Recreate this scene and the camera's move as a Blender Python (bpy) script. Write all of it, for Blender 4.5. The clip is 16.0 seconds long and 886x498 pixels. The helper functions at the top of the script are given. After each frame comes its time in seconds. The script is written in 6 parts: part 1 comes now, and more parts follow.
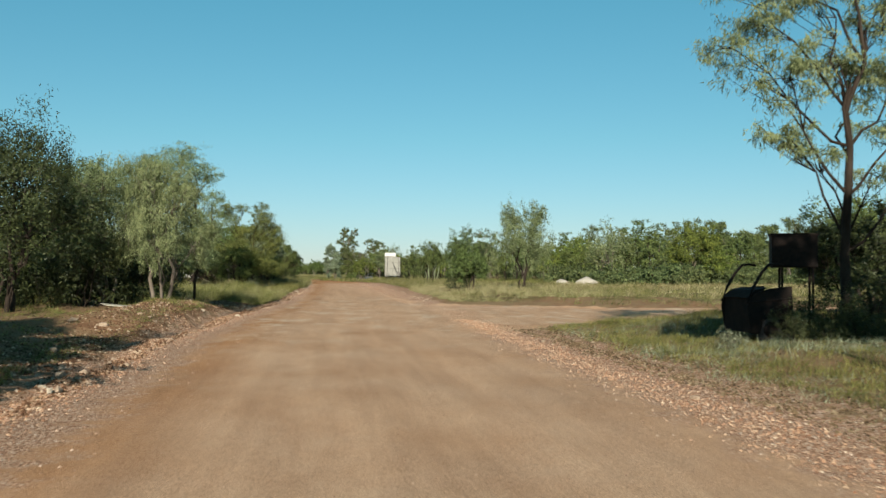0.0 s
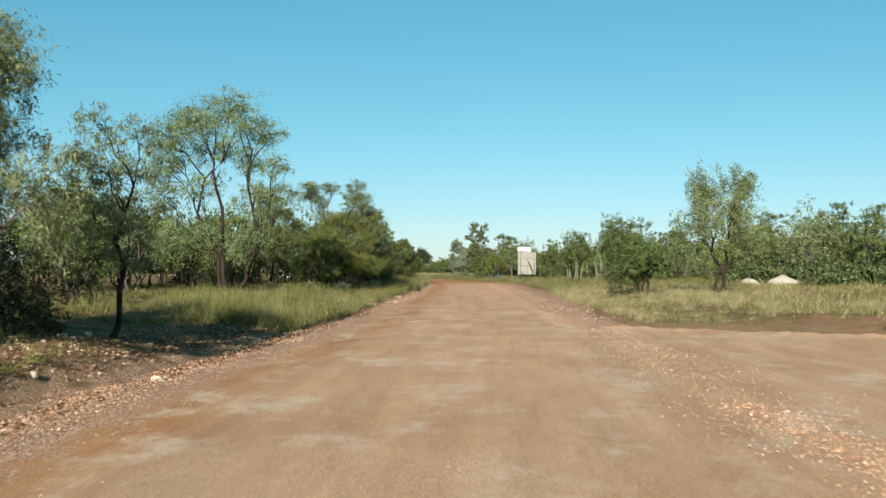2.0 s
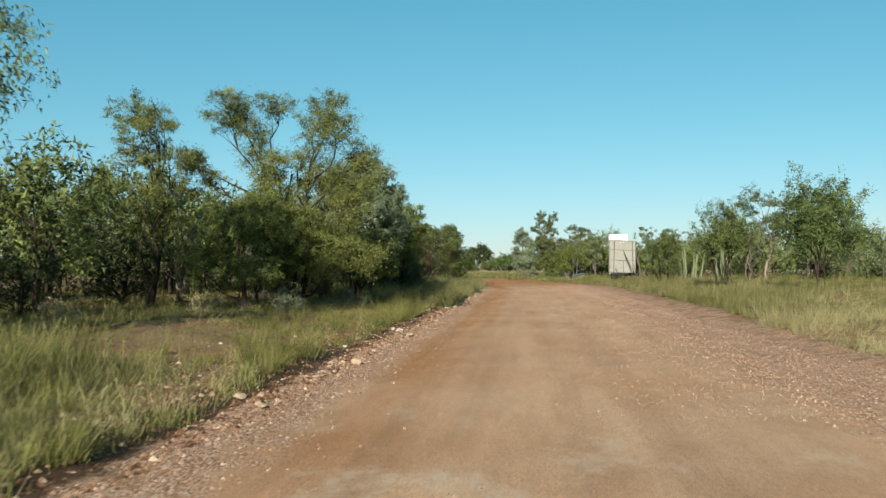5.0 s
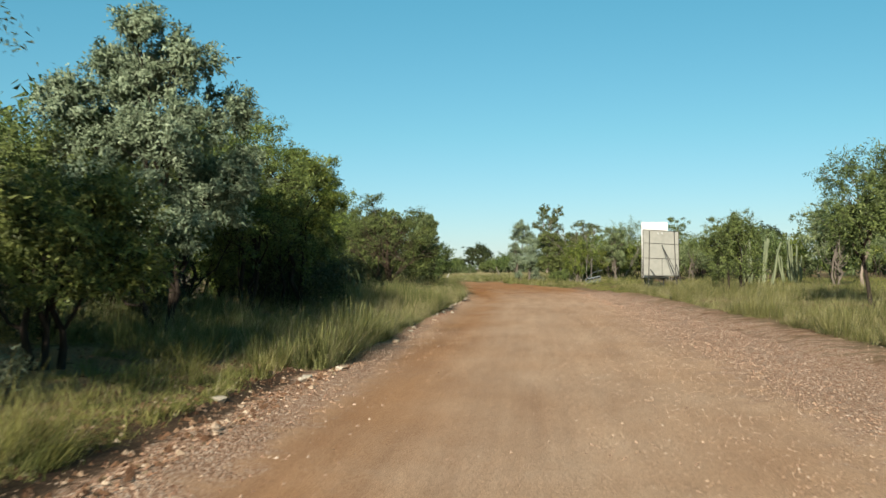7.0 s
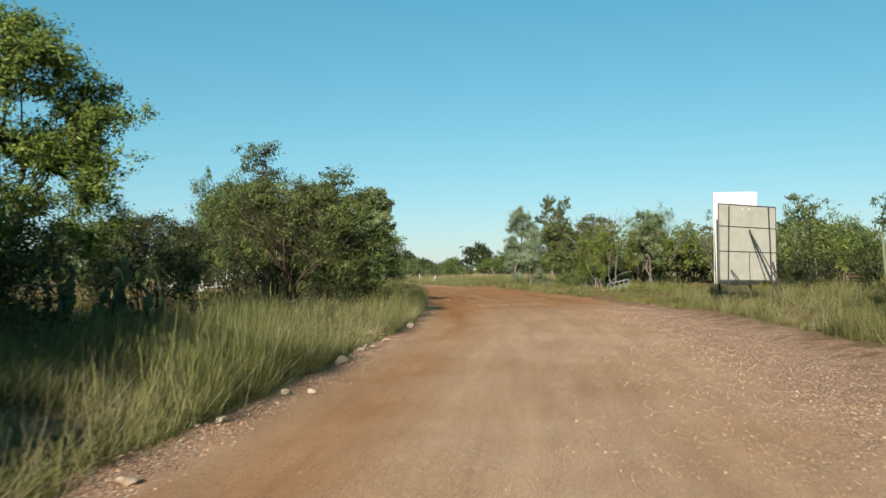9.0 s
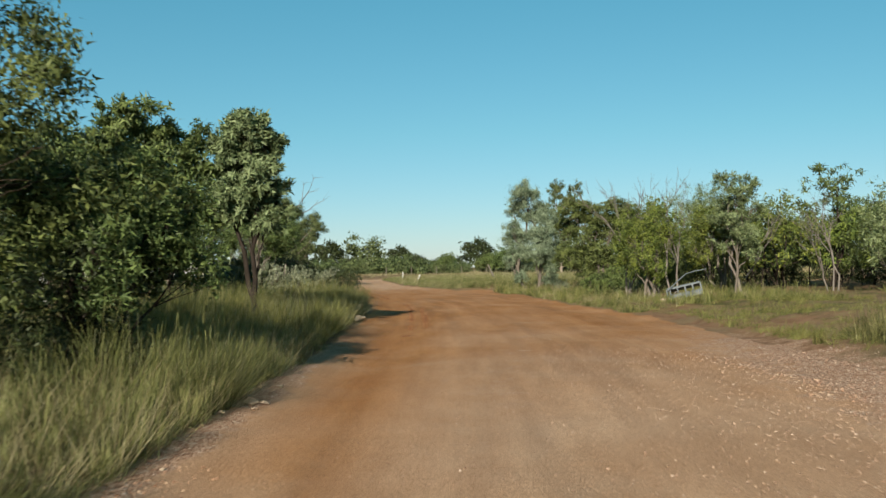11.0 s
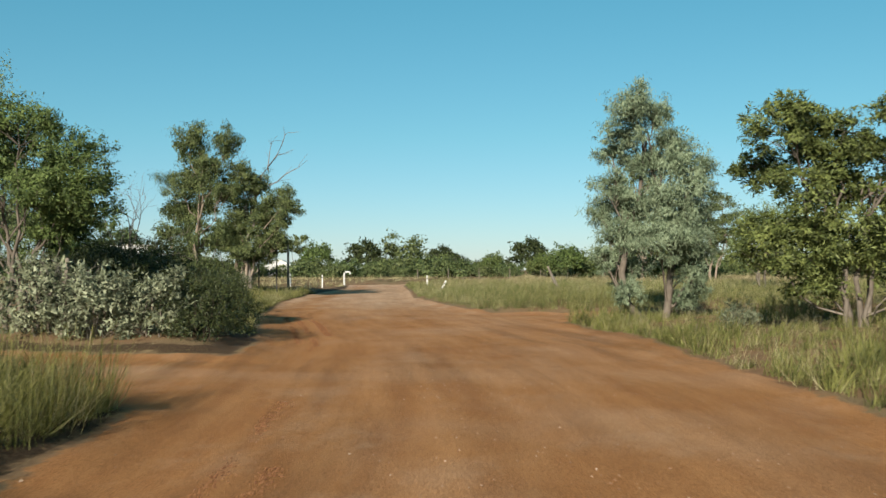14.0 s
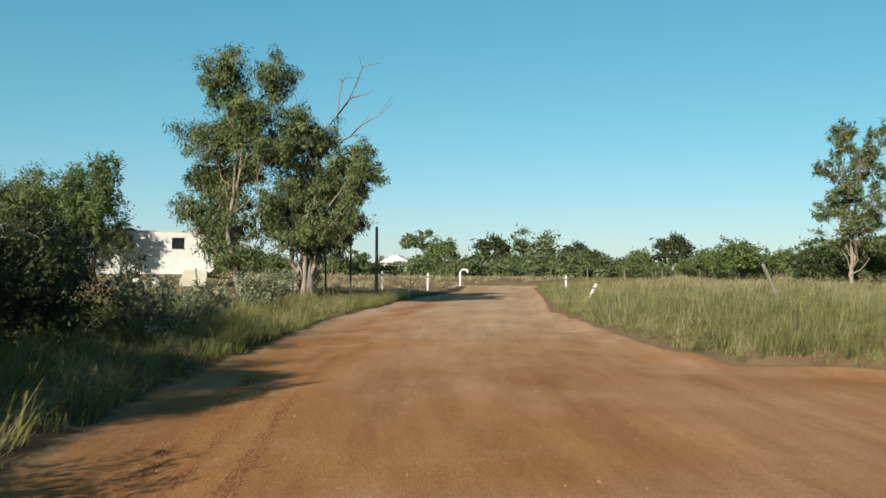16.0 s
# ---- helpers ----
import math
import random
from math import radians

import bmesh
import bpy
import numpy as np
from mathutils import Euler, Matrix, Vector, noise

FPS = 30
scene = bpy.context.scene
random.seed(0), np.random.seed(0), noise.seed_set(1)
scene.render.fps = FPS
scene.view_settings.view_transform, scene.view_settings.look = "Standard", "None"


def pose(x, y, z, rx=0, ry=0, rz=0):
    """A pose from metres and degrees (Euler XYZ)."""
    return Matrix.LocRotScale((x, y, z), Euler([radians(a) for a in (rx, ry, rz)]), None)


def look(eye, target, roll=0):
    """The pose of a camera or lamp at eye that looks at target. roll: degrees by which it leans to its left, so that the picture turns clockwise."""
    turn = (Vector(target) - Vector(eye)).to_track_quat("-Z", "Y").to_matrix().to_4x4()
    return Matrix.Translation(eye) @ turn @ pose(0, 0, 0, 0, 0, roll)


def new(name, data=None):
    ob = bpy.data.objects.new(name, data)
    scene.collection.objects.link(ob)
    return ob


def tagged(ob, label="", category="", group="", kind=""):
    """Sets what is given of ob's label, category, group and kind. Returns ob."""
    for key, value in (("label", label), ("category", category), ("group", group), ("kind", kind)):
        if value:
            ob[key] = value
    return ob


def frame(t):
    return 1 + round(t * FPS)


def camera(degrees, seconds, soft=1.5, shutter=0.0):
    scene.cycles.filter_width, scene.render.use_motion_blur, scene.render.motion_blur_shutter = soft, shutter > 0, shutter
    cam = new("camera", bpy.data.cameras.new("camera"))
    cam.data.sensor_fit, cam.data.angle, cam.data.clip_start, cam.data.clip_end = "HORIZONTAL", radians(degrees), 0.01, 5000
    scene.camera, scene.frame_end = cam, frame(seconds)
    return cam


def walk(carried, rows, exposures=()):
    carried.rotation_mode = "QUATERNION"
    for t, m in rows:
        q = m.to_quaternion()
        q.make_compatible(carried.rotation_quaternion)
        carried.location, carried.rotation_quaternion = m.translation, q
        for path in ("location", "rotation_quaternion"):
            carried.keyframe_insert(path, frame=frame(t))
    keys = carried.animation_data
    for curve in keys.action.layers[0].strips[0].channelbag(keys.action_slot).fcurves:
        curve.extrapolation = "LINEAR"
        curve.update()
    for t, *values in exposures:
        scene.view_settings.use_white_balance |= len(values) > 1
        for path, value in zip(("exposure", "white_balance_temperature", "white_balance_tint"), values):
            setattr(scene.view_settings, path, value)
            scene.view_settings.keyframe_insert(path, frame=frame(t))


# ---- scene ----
cam = camera(50.0, 16.0, soft=1.45, shutter=0.15)
EYE = 1.5
# seconds, x, y, yaw, pitch, roll of the camera behind the windscreen
ROWS = [
    (0.0, 0.002, -0.000, -6.594, 1.408, -0.273),
    (0.5, 0.508, 4.698, -4.637, 1.333, -0.219),
    (1.0, 0.853, 9.431, -2.635, 1.319, -0.149),
    (1.5, 1.041, 14.264, -0.591, 1.271, -0.018),
    (2.0, 1.029, 19.147, 1.411, 1.274, 0.024),
    (2.5, 0.889, 24.105, 3.153, 1.367, 0.267),
    (3.0, 0.669, 29.103, 4.160, 1.484, 0.537),
    (5.5, 0.428, 53.612, 5.205, 1.064, 0.328),
    (6.0, 0.469, 58.932, 5.213, 1.053, 0.344),
    (6.5, 0.514, 64.264, 5.253, 1.122, 0.425),
    (7.0, 0.520, 69.568, 5.316, 1.220, 0.532),
    (7.5, 0.515, 74.856, 5.318, 1.247, 0.704),
    (8.0, 0.579, 80.093, 5.374, 1.284, 0.690),
    (8.5, 0.615, 85.267, 5.483, 1.274, 0.794),
    (9.0, 0.601, 90.381, 5.509, 1.288, 0.765),
    (9.5, 0.530, 95.524, 5.585, 1.187, 0.803),
    (10.0, 0.433, 100.674, 5.593, 1.106, 0.779),
    (12.5, -0.491, 125.118, 5.784, 1.304, 1.144),
    (13.0, -0.816, 129.795, 6.022, 1.410, 0.992),
    (13.5, -1.243, 134.392, 7.153, 1.373, 0.553),
    (14.0, -1.762, 138.978, 8.708, 1.289, 0.339),
    (14.5, -2.450, 143.555, 10.452, 1.160, 0.118),
    (15.0, -3.280, 148.069, 12.594, 1.207, -0.029),
    (15.5, -4.218, 152.539, 14.749, 1.149, -0.260),
    (16.0, -5.281, 156.935, 16.571, 1.165, -0.295),
]
walk(cam, [(t, pose(x, y, EYE, 90 + pitch, roll, yaw)) for t, x, y, yaw, pitch, roll in ROWS],
     exposures=[(0.0, 0.60), (0.5, 0.67), (1.2, 0.86), (3.0, 0.79), (5.5, 0.75), (8.5, 0.76), (9.5, 0.66), (10.0, 0.60), (12.5, 0.66), (14.5, 0.70), (16.0, 0.72)])

# ---- sky and sun ----
SUN_AZ, SUN_EL = radians(-172.0), radians(22.5)
world = bpy.data.worlds.new("sky")
scene.world = world
world.use_nodes = True
wn = world.node_tree
wn.nodes.clear()
sky = wn.nodes.new("ShaderNodeTexSky")
sky.sky_type, sky.sun_disc = "NISHITA", False
sky.sun_elevation, sky.sun_rotation = SUN_EL, SUN_AZ
sky.altitude, sky.air_density, sky.dust_density, sky.ozone_density = 150, 1.0, 0.15, 1.3
back = wn.nodes.new("ShaderNodeBackground")
back.inputs["Strength"].default_value = 0.064
out = wn.nodes.new("ShaderNodeOutputWorld")
even = wn.nodes.new("ShaderNodeMix")
even.data_type = "RGBA"
even.inputs[0].default_value, even.inputs[7].default_value = 0.36, (1.9, 4.5, 6.35, 1)
clear = wn.nodes.new("ShaderNodeMix")
clear.data_type, clear.blend_type = "RGBA", "MULTIPLY"
clear.inputs[0].default_value = 1.0
where, split, rise = (wn.nodes.new("ShaderNode" + k) for k in ("TexCoord", "SeparateXYZ", "ValToRGB"))
rise.color_ramp.elements[0].position, rise.color_ramp.elements[0].color = 0.0, (0.83, 0.92, 1.09, 1)
rise.color_ramp.elements[1].position, rise.color_ramp.elements[1].color = 0.28, (0.495, 0.965, 0.955, 1)
half = rise.color_ramp.elements.new(0.14)
half.color = (0.63, 0.985, 0.985, 1)
top = rise.color_ramp.elements.new(0.9)
top.color = (0.31, 0.42, 0.34, 1)
wn.links.new(where.outputs["Generated"], split.inputs[0])
wn.links.new(split.outputs["Z"], rise.inputs[0])
wn.links.new(rise.outputs[0], clear.inputs[7])
wn.links.new(sky.outputs[0], even.inputs[6])
wn.links.new(even.outputs[2], clear.inputs[6])
wn.links.new(clear.outputs[2], back.inputs["Color"])
wn.links.new(back.outputs[0], out.inputs["Surface"])
sun = bpy.data.lights.new("sun", "SUN")
sun.energy, sun.angle, sun.color = 5.0, radians(0.55), (1.0, 0.91, 0.77)
sun_dir = Vector((math.sin(SUN_AZ) * math.cos(SUN_EL), math.cos(SUN_AZ) * math.cos(SUN_EL), math.sin(SUN_EL)))
new("sun", sun).matrix_world = look(sun_dir * 50, (0, 0, 0))
scene.view_settings.exposure = 0.0


# ---- materials ----
class Nodes:
    """A small wrapper to write node materials in few lines."""

    def __init__(self, name):
        self.mat = bpy.data.materials.new(name)
        self.mat.use_nodes = True
        self.tree = self.mat.node_tree
        self.tree.nodes.clear()

    def add(self, kind, **values):
        n = self.tree.nodes.new("ShaderNode" + kind)
        return n

    def link(self, a, b):
        self.tree.links.new(a, b)

    def coords(self, scale=(1, 1, 1)):
        geo, mp = self.add("TexCoord"), self.add("Mapping")
        mp.inputs["Scale"].default_value = scale
        self.link(geo.outputs["Object"], mp.inputs["Vector"])
        return mp.outputs[0]

    def noise(self, scale, detail=4.0, rough=0.6, stretch=(1, 1, 1)):
        n = self.add("TexNoise")
        n.inputs["Scale"].default_value, n.inputs["Detail"].default_value, n.inputs["Roughness"].default_value = scale, detail, rough
        self.link(self.coords(stretch), n.inputs["Vector"])
        return n.outputs["Fac"]

    def flow(self, scale_across, scale_along, detail=5.0, rough=0.65):
        """Noise drawn out along the road, round its bends too."""
        split, join, n = self.add("SeparateXYZ"), self.add("CombineXYZ"), self.add("TexNoise")
        self.link(self.coords(), split.inputs[0])
        self.link(self.math("MULTIPLY", self.attr("across"), scale_across), join.inputs[0])
        self.link(self.math("MULTIPLY", split.outputs[1], scale_along), join.inputs[1])
        n.inputs["Scale"].default_value, n.inputs["Detail"].default_value, n.inputs["Roughness"].default_value = 1.0, detail, rough
        self.link(join.outputs[0], n.inputs["Vector"])
        return n.outputs["Fac"]

    def voronoi(self, scale, feature="F1", out="Distance"):
        n = self.add("TexVoronoi")
        n.feature = feature
        n.inputs["Scale"].default_value = scale
        self.link(self.coords(), n.inputs["Vector"])
        return n.outputs[out]

    def ramp(self, fac, *stops):
        n = self.add("ValToRGB")
        el = n.color_ramp.elements
        while len(el) < len(stops):
            el.new(0.5)
        for e, (p, c) in zip(el, stops):
            e.position, e.color = p, (*c, 1) if isinstance(c, tuple) else (c, c, c, 1)
        self.link(fac, n.inputs[0])
        return n.outputs[0]

    def mix(self, fac, a, b, blend="MIX"):
        n = self.add("Mix")
        n.data_type, n.blend_type = "RGBA", blend
        for s, v in ((n.inputs[0], fac), (n.inputs[6], a), (n.inputs[7], b)):
            if isinstance(v, (int, float)):
                s.default_value = v
            elif isinstance(v, tuple):
                s.default_value = (*v, 1)
            else:
                self.link(v, s)
        return n.outputs[2]

    def math(self, op, a, b=0.0, clamp=False):
        n = self.add("Math")
        n.operation, n.use_clamp = op, clamp
        for s, v in zip(n.inputs, (a, b)):
            if isinstance(v, (int, float)):
                s.default_value = v
            else:
                self.link(v, s)
        return n.outputs[0]

    def attr(self, name):
        n = self.add("Attribute")
        n.attribute_name = name
        return n.outputs["Fac"]

    def bump(self, height, strength=0.3, distance=0.02):
        n = self.add("Bump")
        n.inputs["Strength"].default_value, n.inputs["Distance"].default_value = strength, distance
        self.link(height, n.inputs["Height"])
        return n.outputs[0]

    def finish(self, colour, rough=0.8, metal=0.0, bump=None, translucent=0.0, spec=0.3):
        p, o = self.add("BsdfPrincipled"), self.add("OutputMaterial")
        for key, v in (("Base Color", colour), ("Roughness", rough), ("Metallic", metal), ("Specular IOR Level", spec)):
            if isinstance(v, tuple):
                p.inputs[key].default_value = (*v, 1)
            elif isinstance(v, (int, float)):
                p.inputs[key].default_value = v
            else:
                self.link(v, p.inputs[key])
        if bump is not None:
            self.link(bump, p.inputs["Normal"])
        end = p.outputs[0]
        if translucent:
            tr, mx = self.add("BsdfTranslucent"), self.add("MixShader")
            self.link(colour, tr.inputs["Color"])
            mx.inputs[0].default_value = translucent
            self.link(end, mx.inputs[1])
            self.link(tr.outputs[0], mx.inputs[2])
            end = mx.outputs[0]
        self.link(end, o.inputs["Surface"])
        return self.mat


def leaf_material(name, dark, mid, light, glow=0.24):
    n = Nodes(name)
    geo, info = n.add("NewGeometry"), n.add("ObjectInfo")
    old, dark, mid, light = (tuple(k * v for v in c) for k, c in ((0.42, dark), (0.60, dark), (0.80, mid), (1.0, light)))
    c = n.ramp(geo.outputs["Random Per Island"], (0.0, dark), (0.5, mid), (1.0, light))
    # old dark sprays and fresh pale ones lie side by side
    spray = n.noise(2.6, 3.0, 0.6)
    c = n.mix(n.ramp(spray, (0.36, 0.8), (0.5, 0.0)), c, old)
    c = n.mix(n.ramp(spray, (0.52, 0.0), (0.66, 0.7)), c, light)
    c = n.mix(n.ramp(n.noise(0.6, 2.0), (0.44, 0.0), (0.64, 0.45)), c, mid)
    hue = n.add("HueSaturation")
    n.link(n.math("ADD", n.math("MULTIPLY", info.outputs["Random"], 0.03), 0.485), hue.inputs["Hue"])
    n.link(c, hue.inputs["Color"])
    return n.finish(hue.outputs[0], 0.55, translucent=glow, spec=0.25)


def bark_material(name, a, b, scale=9.0):
    n = Nodes(name)
    a, b = tuple(0.65 * v for v in a), tuple(0.65 * v for v in b)
    s = n.noise(scale, 5, 0.65, (1, 1, 0.22))
    c = n.mix(n.ramp(n.noise(1.3, 3), (0.4, 0.0), (0.65, 0.6)), n.ramp(s, (0.3, a), (0.7, b)), a)
    return n.finish(c, 0.9, bump=n.bump(s, 0.5, 0.02), spec=0.1)


def plain_material(name, a, b, scale=6.0, rough=0.7, metal=0.0, bump=0.15, stretch=(1, 1, 1)):
    n = Nodes(name)
    a, b = tuple(0.66 * v for v in a), tuple(0.66 * v for v in b)
    s = n.noise(scale, 5, 0.6, stretch)
    grime = n.noise(scale * 0.17, 3)
    c = n.mix(n.ramp(grime, (0.45, 0.0), (0.7, 0.7)), n.ramp(s, (0.35, a), (0.65, b)), b)
    return n.finish(c, rough, metal, n.bump(s, bump, 0.01))


def ground_material():
    n = Nodes("red_earth")
    road, gravel, red, bare = (n.attr(a) for a in ("road", "gravel", "red", "bare"))
    fine, mid, big = n.noise(26, 6, 0.7), n.noise(2.2, 5, 0.6), n.noise(0.33, 4, 0.55)
    lane = n.flow(1.5, 0.24, 6)
    streak = n.flow(2.3, 0.045)
    # packed pale road base, its wheel lines, and the redder clay farther on
    pale = n.ramp(lane, (0.3, (0.622, 0.405, 0.259)), (0.7, (0.785, 0.545, 0.366)))
    clay = n.ramp(lane, (0.3, (0.385, 0.170, 0.060)), (0.7, (0.55, 0.275, 0.112)))
    redness = n.math("ADD", red, n.math("MULTIPLY", n.math("SUBTRACT", big, 0.5), 1.1), True)
    packed = n.mix(redness, pale, clay)
    packed = n.mix(n.ramp(streak, (0.44, 0.0), (0.66, 0.28)), packed, n.mix(1.0, packed, (1.32, 1.34, 1.36), "MULTIPLY"))
    packed = n.mix(n.ramp(streak, (0.32, 0.2), (0.48, 0.0)), packed, n.mix(1.0, packed, (0.70, 0.64, 0.60), "MULTIPLY"))
    packed = n.mix(n.ramp(fine, (0.35, 0.30), (0.55, 0.0)), packed, n.mix(1.0, packed, (0.6, 0.55, 0.5), "MULTIPLY"))
    fine_line = n.flow(5.0, 0.035, 5, 0.75)
    packed = n.mix(n.ramp(fine_line, (0.34, 0.14), (0.46, 0.0)), packed, n.mix(1.0, packed, (0.66, 0.60, 0.56), "MULTIPLY"))
    packed = n.mix(n.ramp(fine_line, (0.56, 0.0), (0.70, 0.12)), packed, n.mix(1.0, packed, (1.25, 1.27, 1.28), "MULTIPLY"))
    damp = n.flow(0.85, 0.06, 5, 0.6)
    packed = n.mix(n.math("MULTIPLY", n.ramp(damp, (0.52, 0.0), (0.66, 0.6)), n.math("ADD", red, 0.12), True), packed, n.mix(1.0, packed, (0.60, 0.62, 0.68), "MULTIPLY"))
    grain = n.voronoi(85, out="Distance")
    packed = n.mix(n.ramp(grain, (0.12, 0.7), (0.3, 0.0)), packed, n.mix(1.0, packed, (1.42, 1.45, 1.47), "MULTIPLY"))
    packed = n.mix(n.ramp(grain, (0.5, 0.0), (0.72, 0.7)), packed, n.mix(1.0, packed, (0.55, 0.5, 0.45), "MULTIPLY"))
    grit = n.voronoi(42, out="Distance")
    packed = n.mix(n.ramp(grit, (0.06, 0.75), (0.16, 0.0)), packed, n.mix(1.0, packed, (1.5, 1.55, 1.6), "MULTIPLY"))
    packed = n.mix(n.ramp(n.noise(90, 3, 0.7), (0.36, 0.35), (0.5, 0.0)), packed, n.mix(1.0, packed, (0.5, 0.45, 0.4), "MULTIPLY"))
    white = n.noise(0.75, 6, 0.75, (1, 0.6, 1))
    packed = n.mix(n.math("MULTIPLY", n.ramp(white, (0.52, 0.0), (0.64, 0.85)), n.attr("chalk"), True), packed, (0.68, 0.54, 0.40))
    # loose pebbles
    cell = n.add("TexVoronoi")
    cell.inputs["Scale"].default_value = 40
    n.link(n.coords(), cell.inputs["Vector"])
    tone = n.add("SeparateColor")
    n.link(cell.outputs["Color"], tone.inputs[0])
    pebble = n.ramp(tone.outputs[0], (0.0, (0.25, 0.13, 0.08)), (0.5, (0.52, 0.335, 0.225)), (0.85, (0.68, 0.48, 0.34)), (1.0, (0.86, 0.72, 0.58)))
    pebble = n.mix(n.ramp(cell.outputs["Distance"], (0.4, 0.0), (0.7, 0.5)), pebble, (0.32, 0.15, 0.075))
    gfac = n.math("ADD", gravel, n.math("MULTIPLY", n.math("SUBTRACT", mid, 0.5), 1.3), True)
    gfac = n.ramp(gfac, (0.35, 0.0), (0.62, 1.0))
    # soil with dry litter between the grass
    soil = n.ramp(mid, (0.3, (0.19, 0.10, 0.055)), (0.52, (0.30, 0.175, 0.098)), (0.72, (0.27, 0.20, 0.105)))
    litter = n.ramp(fine, (0.35, (0.15, 0.105, 0.055)), (0.6, (0.31, 0.24, 0.135)))
    turf = n.ramp(fine, (0.35, (0.05, 0.052, 0.018)), (0.65, (0.15, 0.135, 0.052)))
    soil = n.mix(n.ramp(big, (0.38, 0.0), (0.58, 0.7)), soil, litter)
    cover = n.math("SUBTRACT", n.math("ADD", n.noise(0.8, 5, 0.65), 0.12), bare, True)
    soil = n.mix(n.ramp(cover, (0.42, 0.0), (0.6, 0.9)), soil, turf)
    edge = n.math("ADD", road, n.math("MULTIPLY", n.math("SUBTRACT", n.noise(3.2, 5, 0.7), 0.5), 0.9))
    c = n.mix(n.ramp(edge, (0.42, 0.0), (0.55, 1.0)), soil, packed)
    c = n.mix(gfac, c, pebble)
    # dark litter at the grass foot, the overhang's shade painted in with it
    shaded_thatch = n.ramp(fine, (0.35, (0.035, 0.022, 0.014)), (0.62, (0.11, 0.07, 0.042)))
    tfac = n.math("ADD", n.attr("shaded_thatch"), n.math("MULTIPLY", n.math("SUBTRACT", n.noise(2.7, 5, 0.7), 0.5), 1.4), True)
    c = n.mix(n.ramp(tfac, (0.4, 0.0), (0.62, 0.92)), c, shaded_thatch)
    c = n.mix(1.0, c, (0.76, 0.76, 0.76), "MULTIPLY")
    h = n.mix(gfac, fine, n.math("SUBTRACT", 1.0, cell.outputs["Distance"]))
    return n.finish(c, 0.95, bump=n.bump(h, 0.55, 0.03), spec=0.12)


M_GROUND = ground_material()
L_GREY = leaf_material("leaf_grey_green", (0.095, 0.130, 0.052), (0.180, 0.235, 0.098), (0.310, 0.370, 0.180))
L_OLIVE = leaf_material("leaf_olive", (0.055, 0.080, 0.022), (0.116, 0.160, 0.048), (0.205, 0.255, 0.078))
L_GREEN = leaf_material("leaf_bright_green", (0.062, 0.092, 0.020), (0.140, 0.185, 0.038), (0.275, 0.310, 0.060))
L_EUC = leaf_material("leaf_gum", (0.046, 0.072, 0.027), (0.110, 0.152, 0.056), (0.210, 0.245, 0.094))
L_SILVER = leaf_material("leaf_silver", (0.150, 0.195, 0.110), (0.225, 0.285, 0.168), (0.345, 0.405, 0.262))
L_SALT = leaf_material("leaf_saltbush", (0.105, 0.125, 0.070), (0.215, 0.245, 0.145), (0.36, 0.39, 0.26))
# dark foliage, deepened further so that the colour carries undergrowth shade
L_DARK = leaf_material("leaf_dark_shaded", (0.022, 0.032, 0.011), (0.045, 0.060, 0.020), (0.082, 0.098, 0.034), 0.12)
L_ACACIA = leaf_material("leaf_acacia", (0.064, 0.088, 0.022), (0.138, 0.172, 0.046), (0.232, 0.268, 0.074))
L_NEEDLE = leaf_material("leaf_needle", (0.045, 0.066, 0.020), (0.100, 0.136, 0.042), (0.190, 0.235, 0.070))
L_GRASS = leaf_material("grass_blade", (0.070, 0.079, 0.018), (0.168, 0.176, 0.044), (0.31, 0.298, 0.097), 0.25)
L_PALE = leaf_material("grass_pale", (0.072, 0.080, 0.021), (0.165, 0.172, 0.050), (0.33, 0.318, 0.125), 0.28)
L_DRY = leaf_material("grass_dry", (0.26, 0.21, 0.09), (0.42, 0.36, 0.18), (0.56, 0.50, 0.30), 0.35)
B_DARK = bark_material("bark_dark", (0.028, 0.021, 0.016), (0.085, 0.066, 0.052))
B_BROWN = bark_material("bark_brown", (0.06, 0.042, 0.03), (0.16, 0.115, 0.082))
B_GREY = bark_material("bark_grey", (0.14, 0.115, 0.09), (0.33, 0.285, 0.235))
B_PALE = bark_material("bark_pale", (0.26, 0.20, 0.15), (0.50, 0.42, 0.34))
B_DEAD = bark_material("bark_dead", (0.17, 0.145, 0.125), (0.40, 0.36, 0.31))
M_PALESTONE = plain_material("pale_stone", (0.50, 0.41, 0.30), (0.82, 0.73, 0.59), 9, 0.9, bump=0.5)
M_STONE = plain_material("stone", (0.36, 0.25, 0.165), (0.64, 0.51, 0.38), 9, 0.9, bump=0.5)


# ---- plan of the road ----
LEFT_Y = [-40, 10, 22, 34, 46, 80, 115, 128, 132, 137, 141, 146, 150, 158, 163, 168, 182, 197, 215, 240, 420]
LEFT_X = [-3.3, -3.4, -3.6, -3.3, -2.55, -2.5, -2.75, -3.75, -4.2, -4.75, -5.25, -6.0, -6.75, -8.6, -10.3, -12.1, -16.1, -19.1, -21.5, -27.5, -70]
RIGHT_Y = [-40, 24, 50, 110, 124, 137, 147, 160, 168, 176, 190, 203, 234, 420]
RIGHT_X = [4.9, 4.9, 4.9, 5.0, 4.6, 3.5, 1.5, -0.7, -3.2, -6.8, -11.2, -13.8, -20.5, -62]


def smooth(a, b, v):
    k = np.clip((v - a) / (b - a), 0, 1)
    return k * k * (3 - 2 * k)


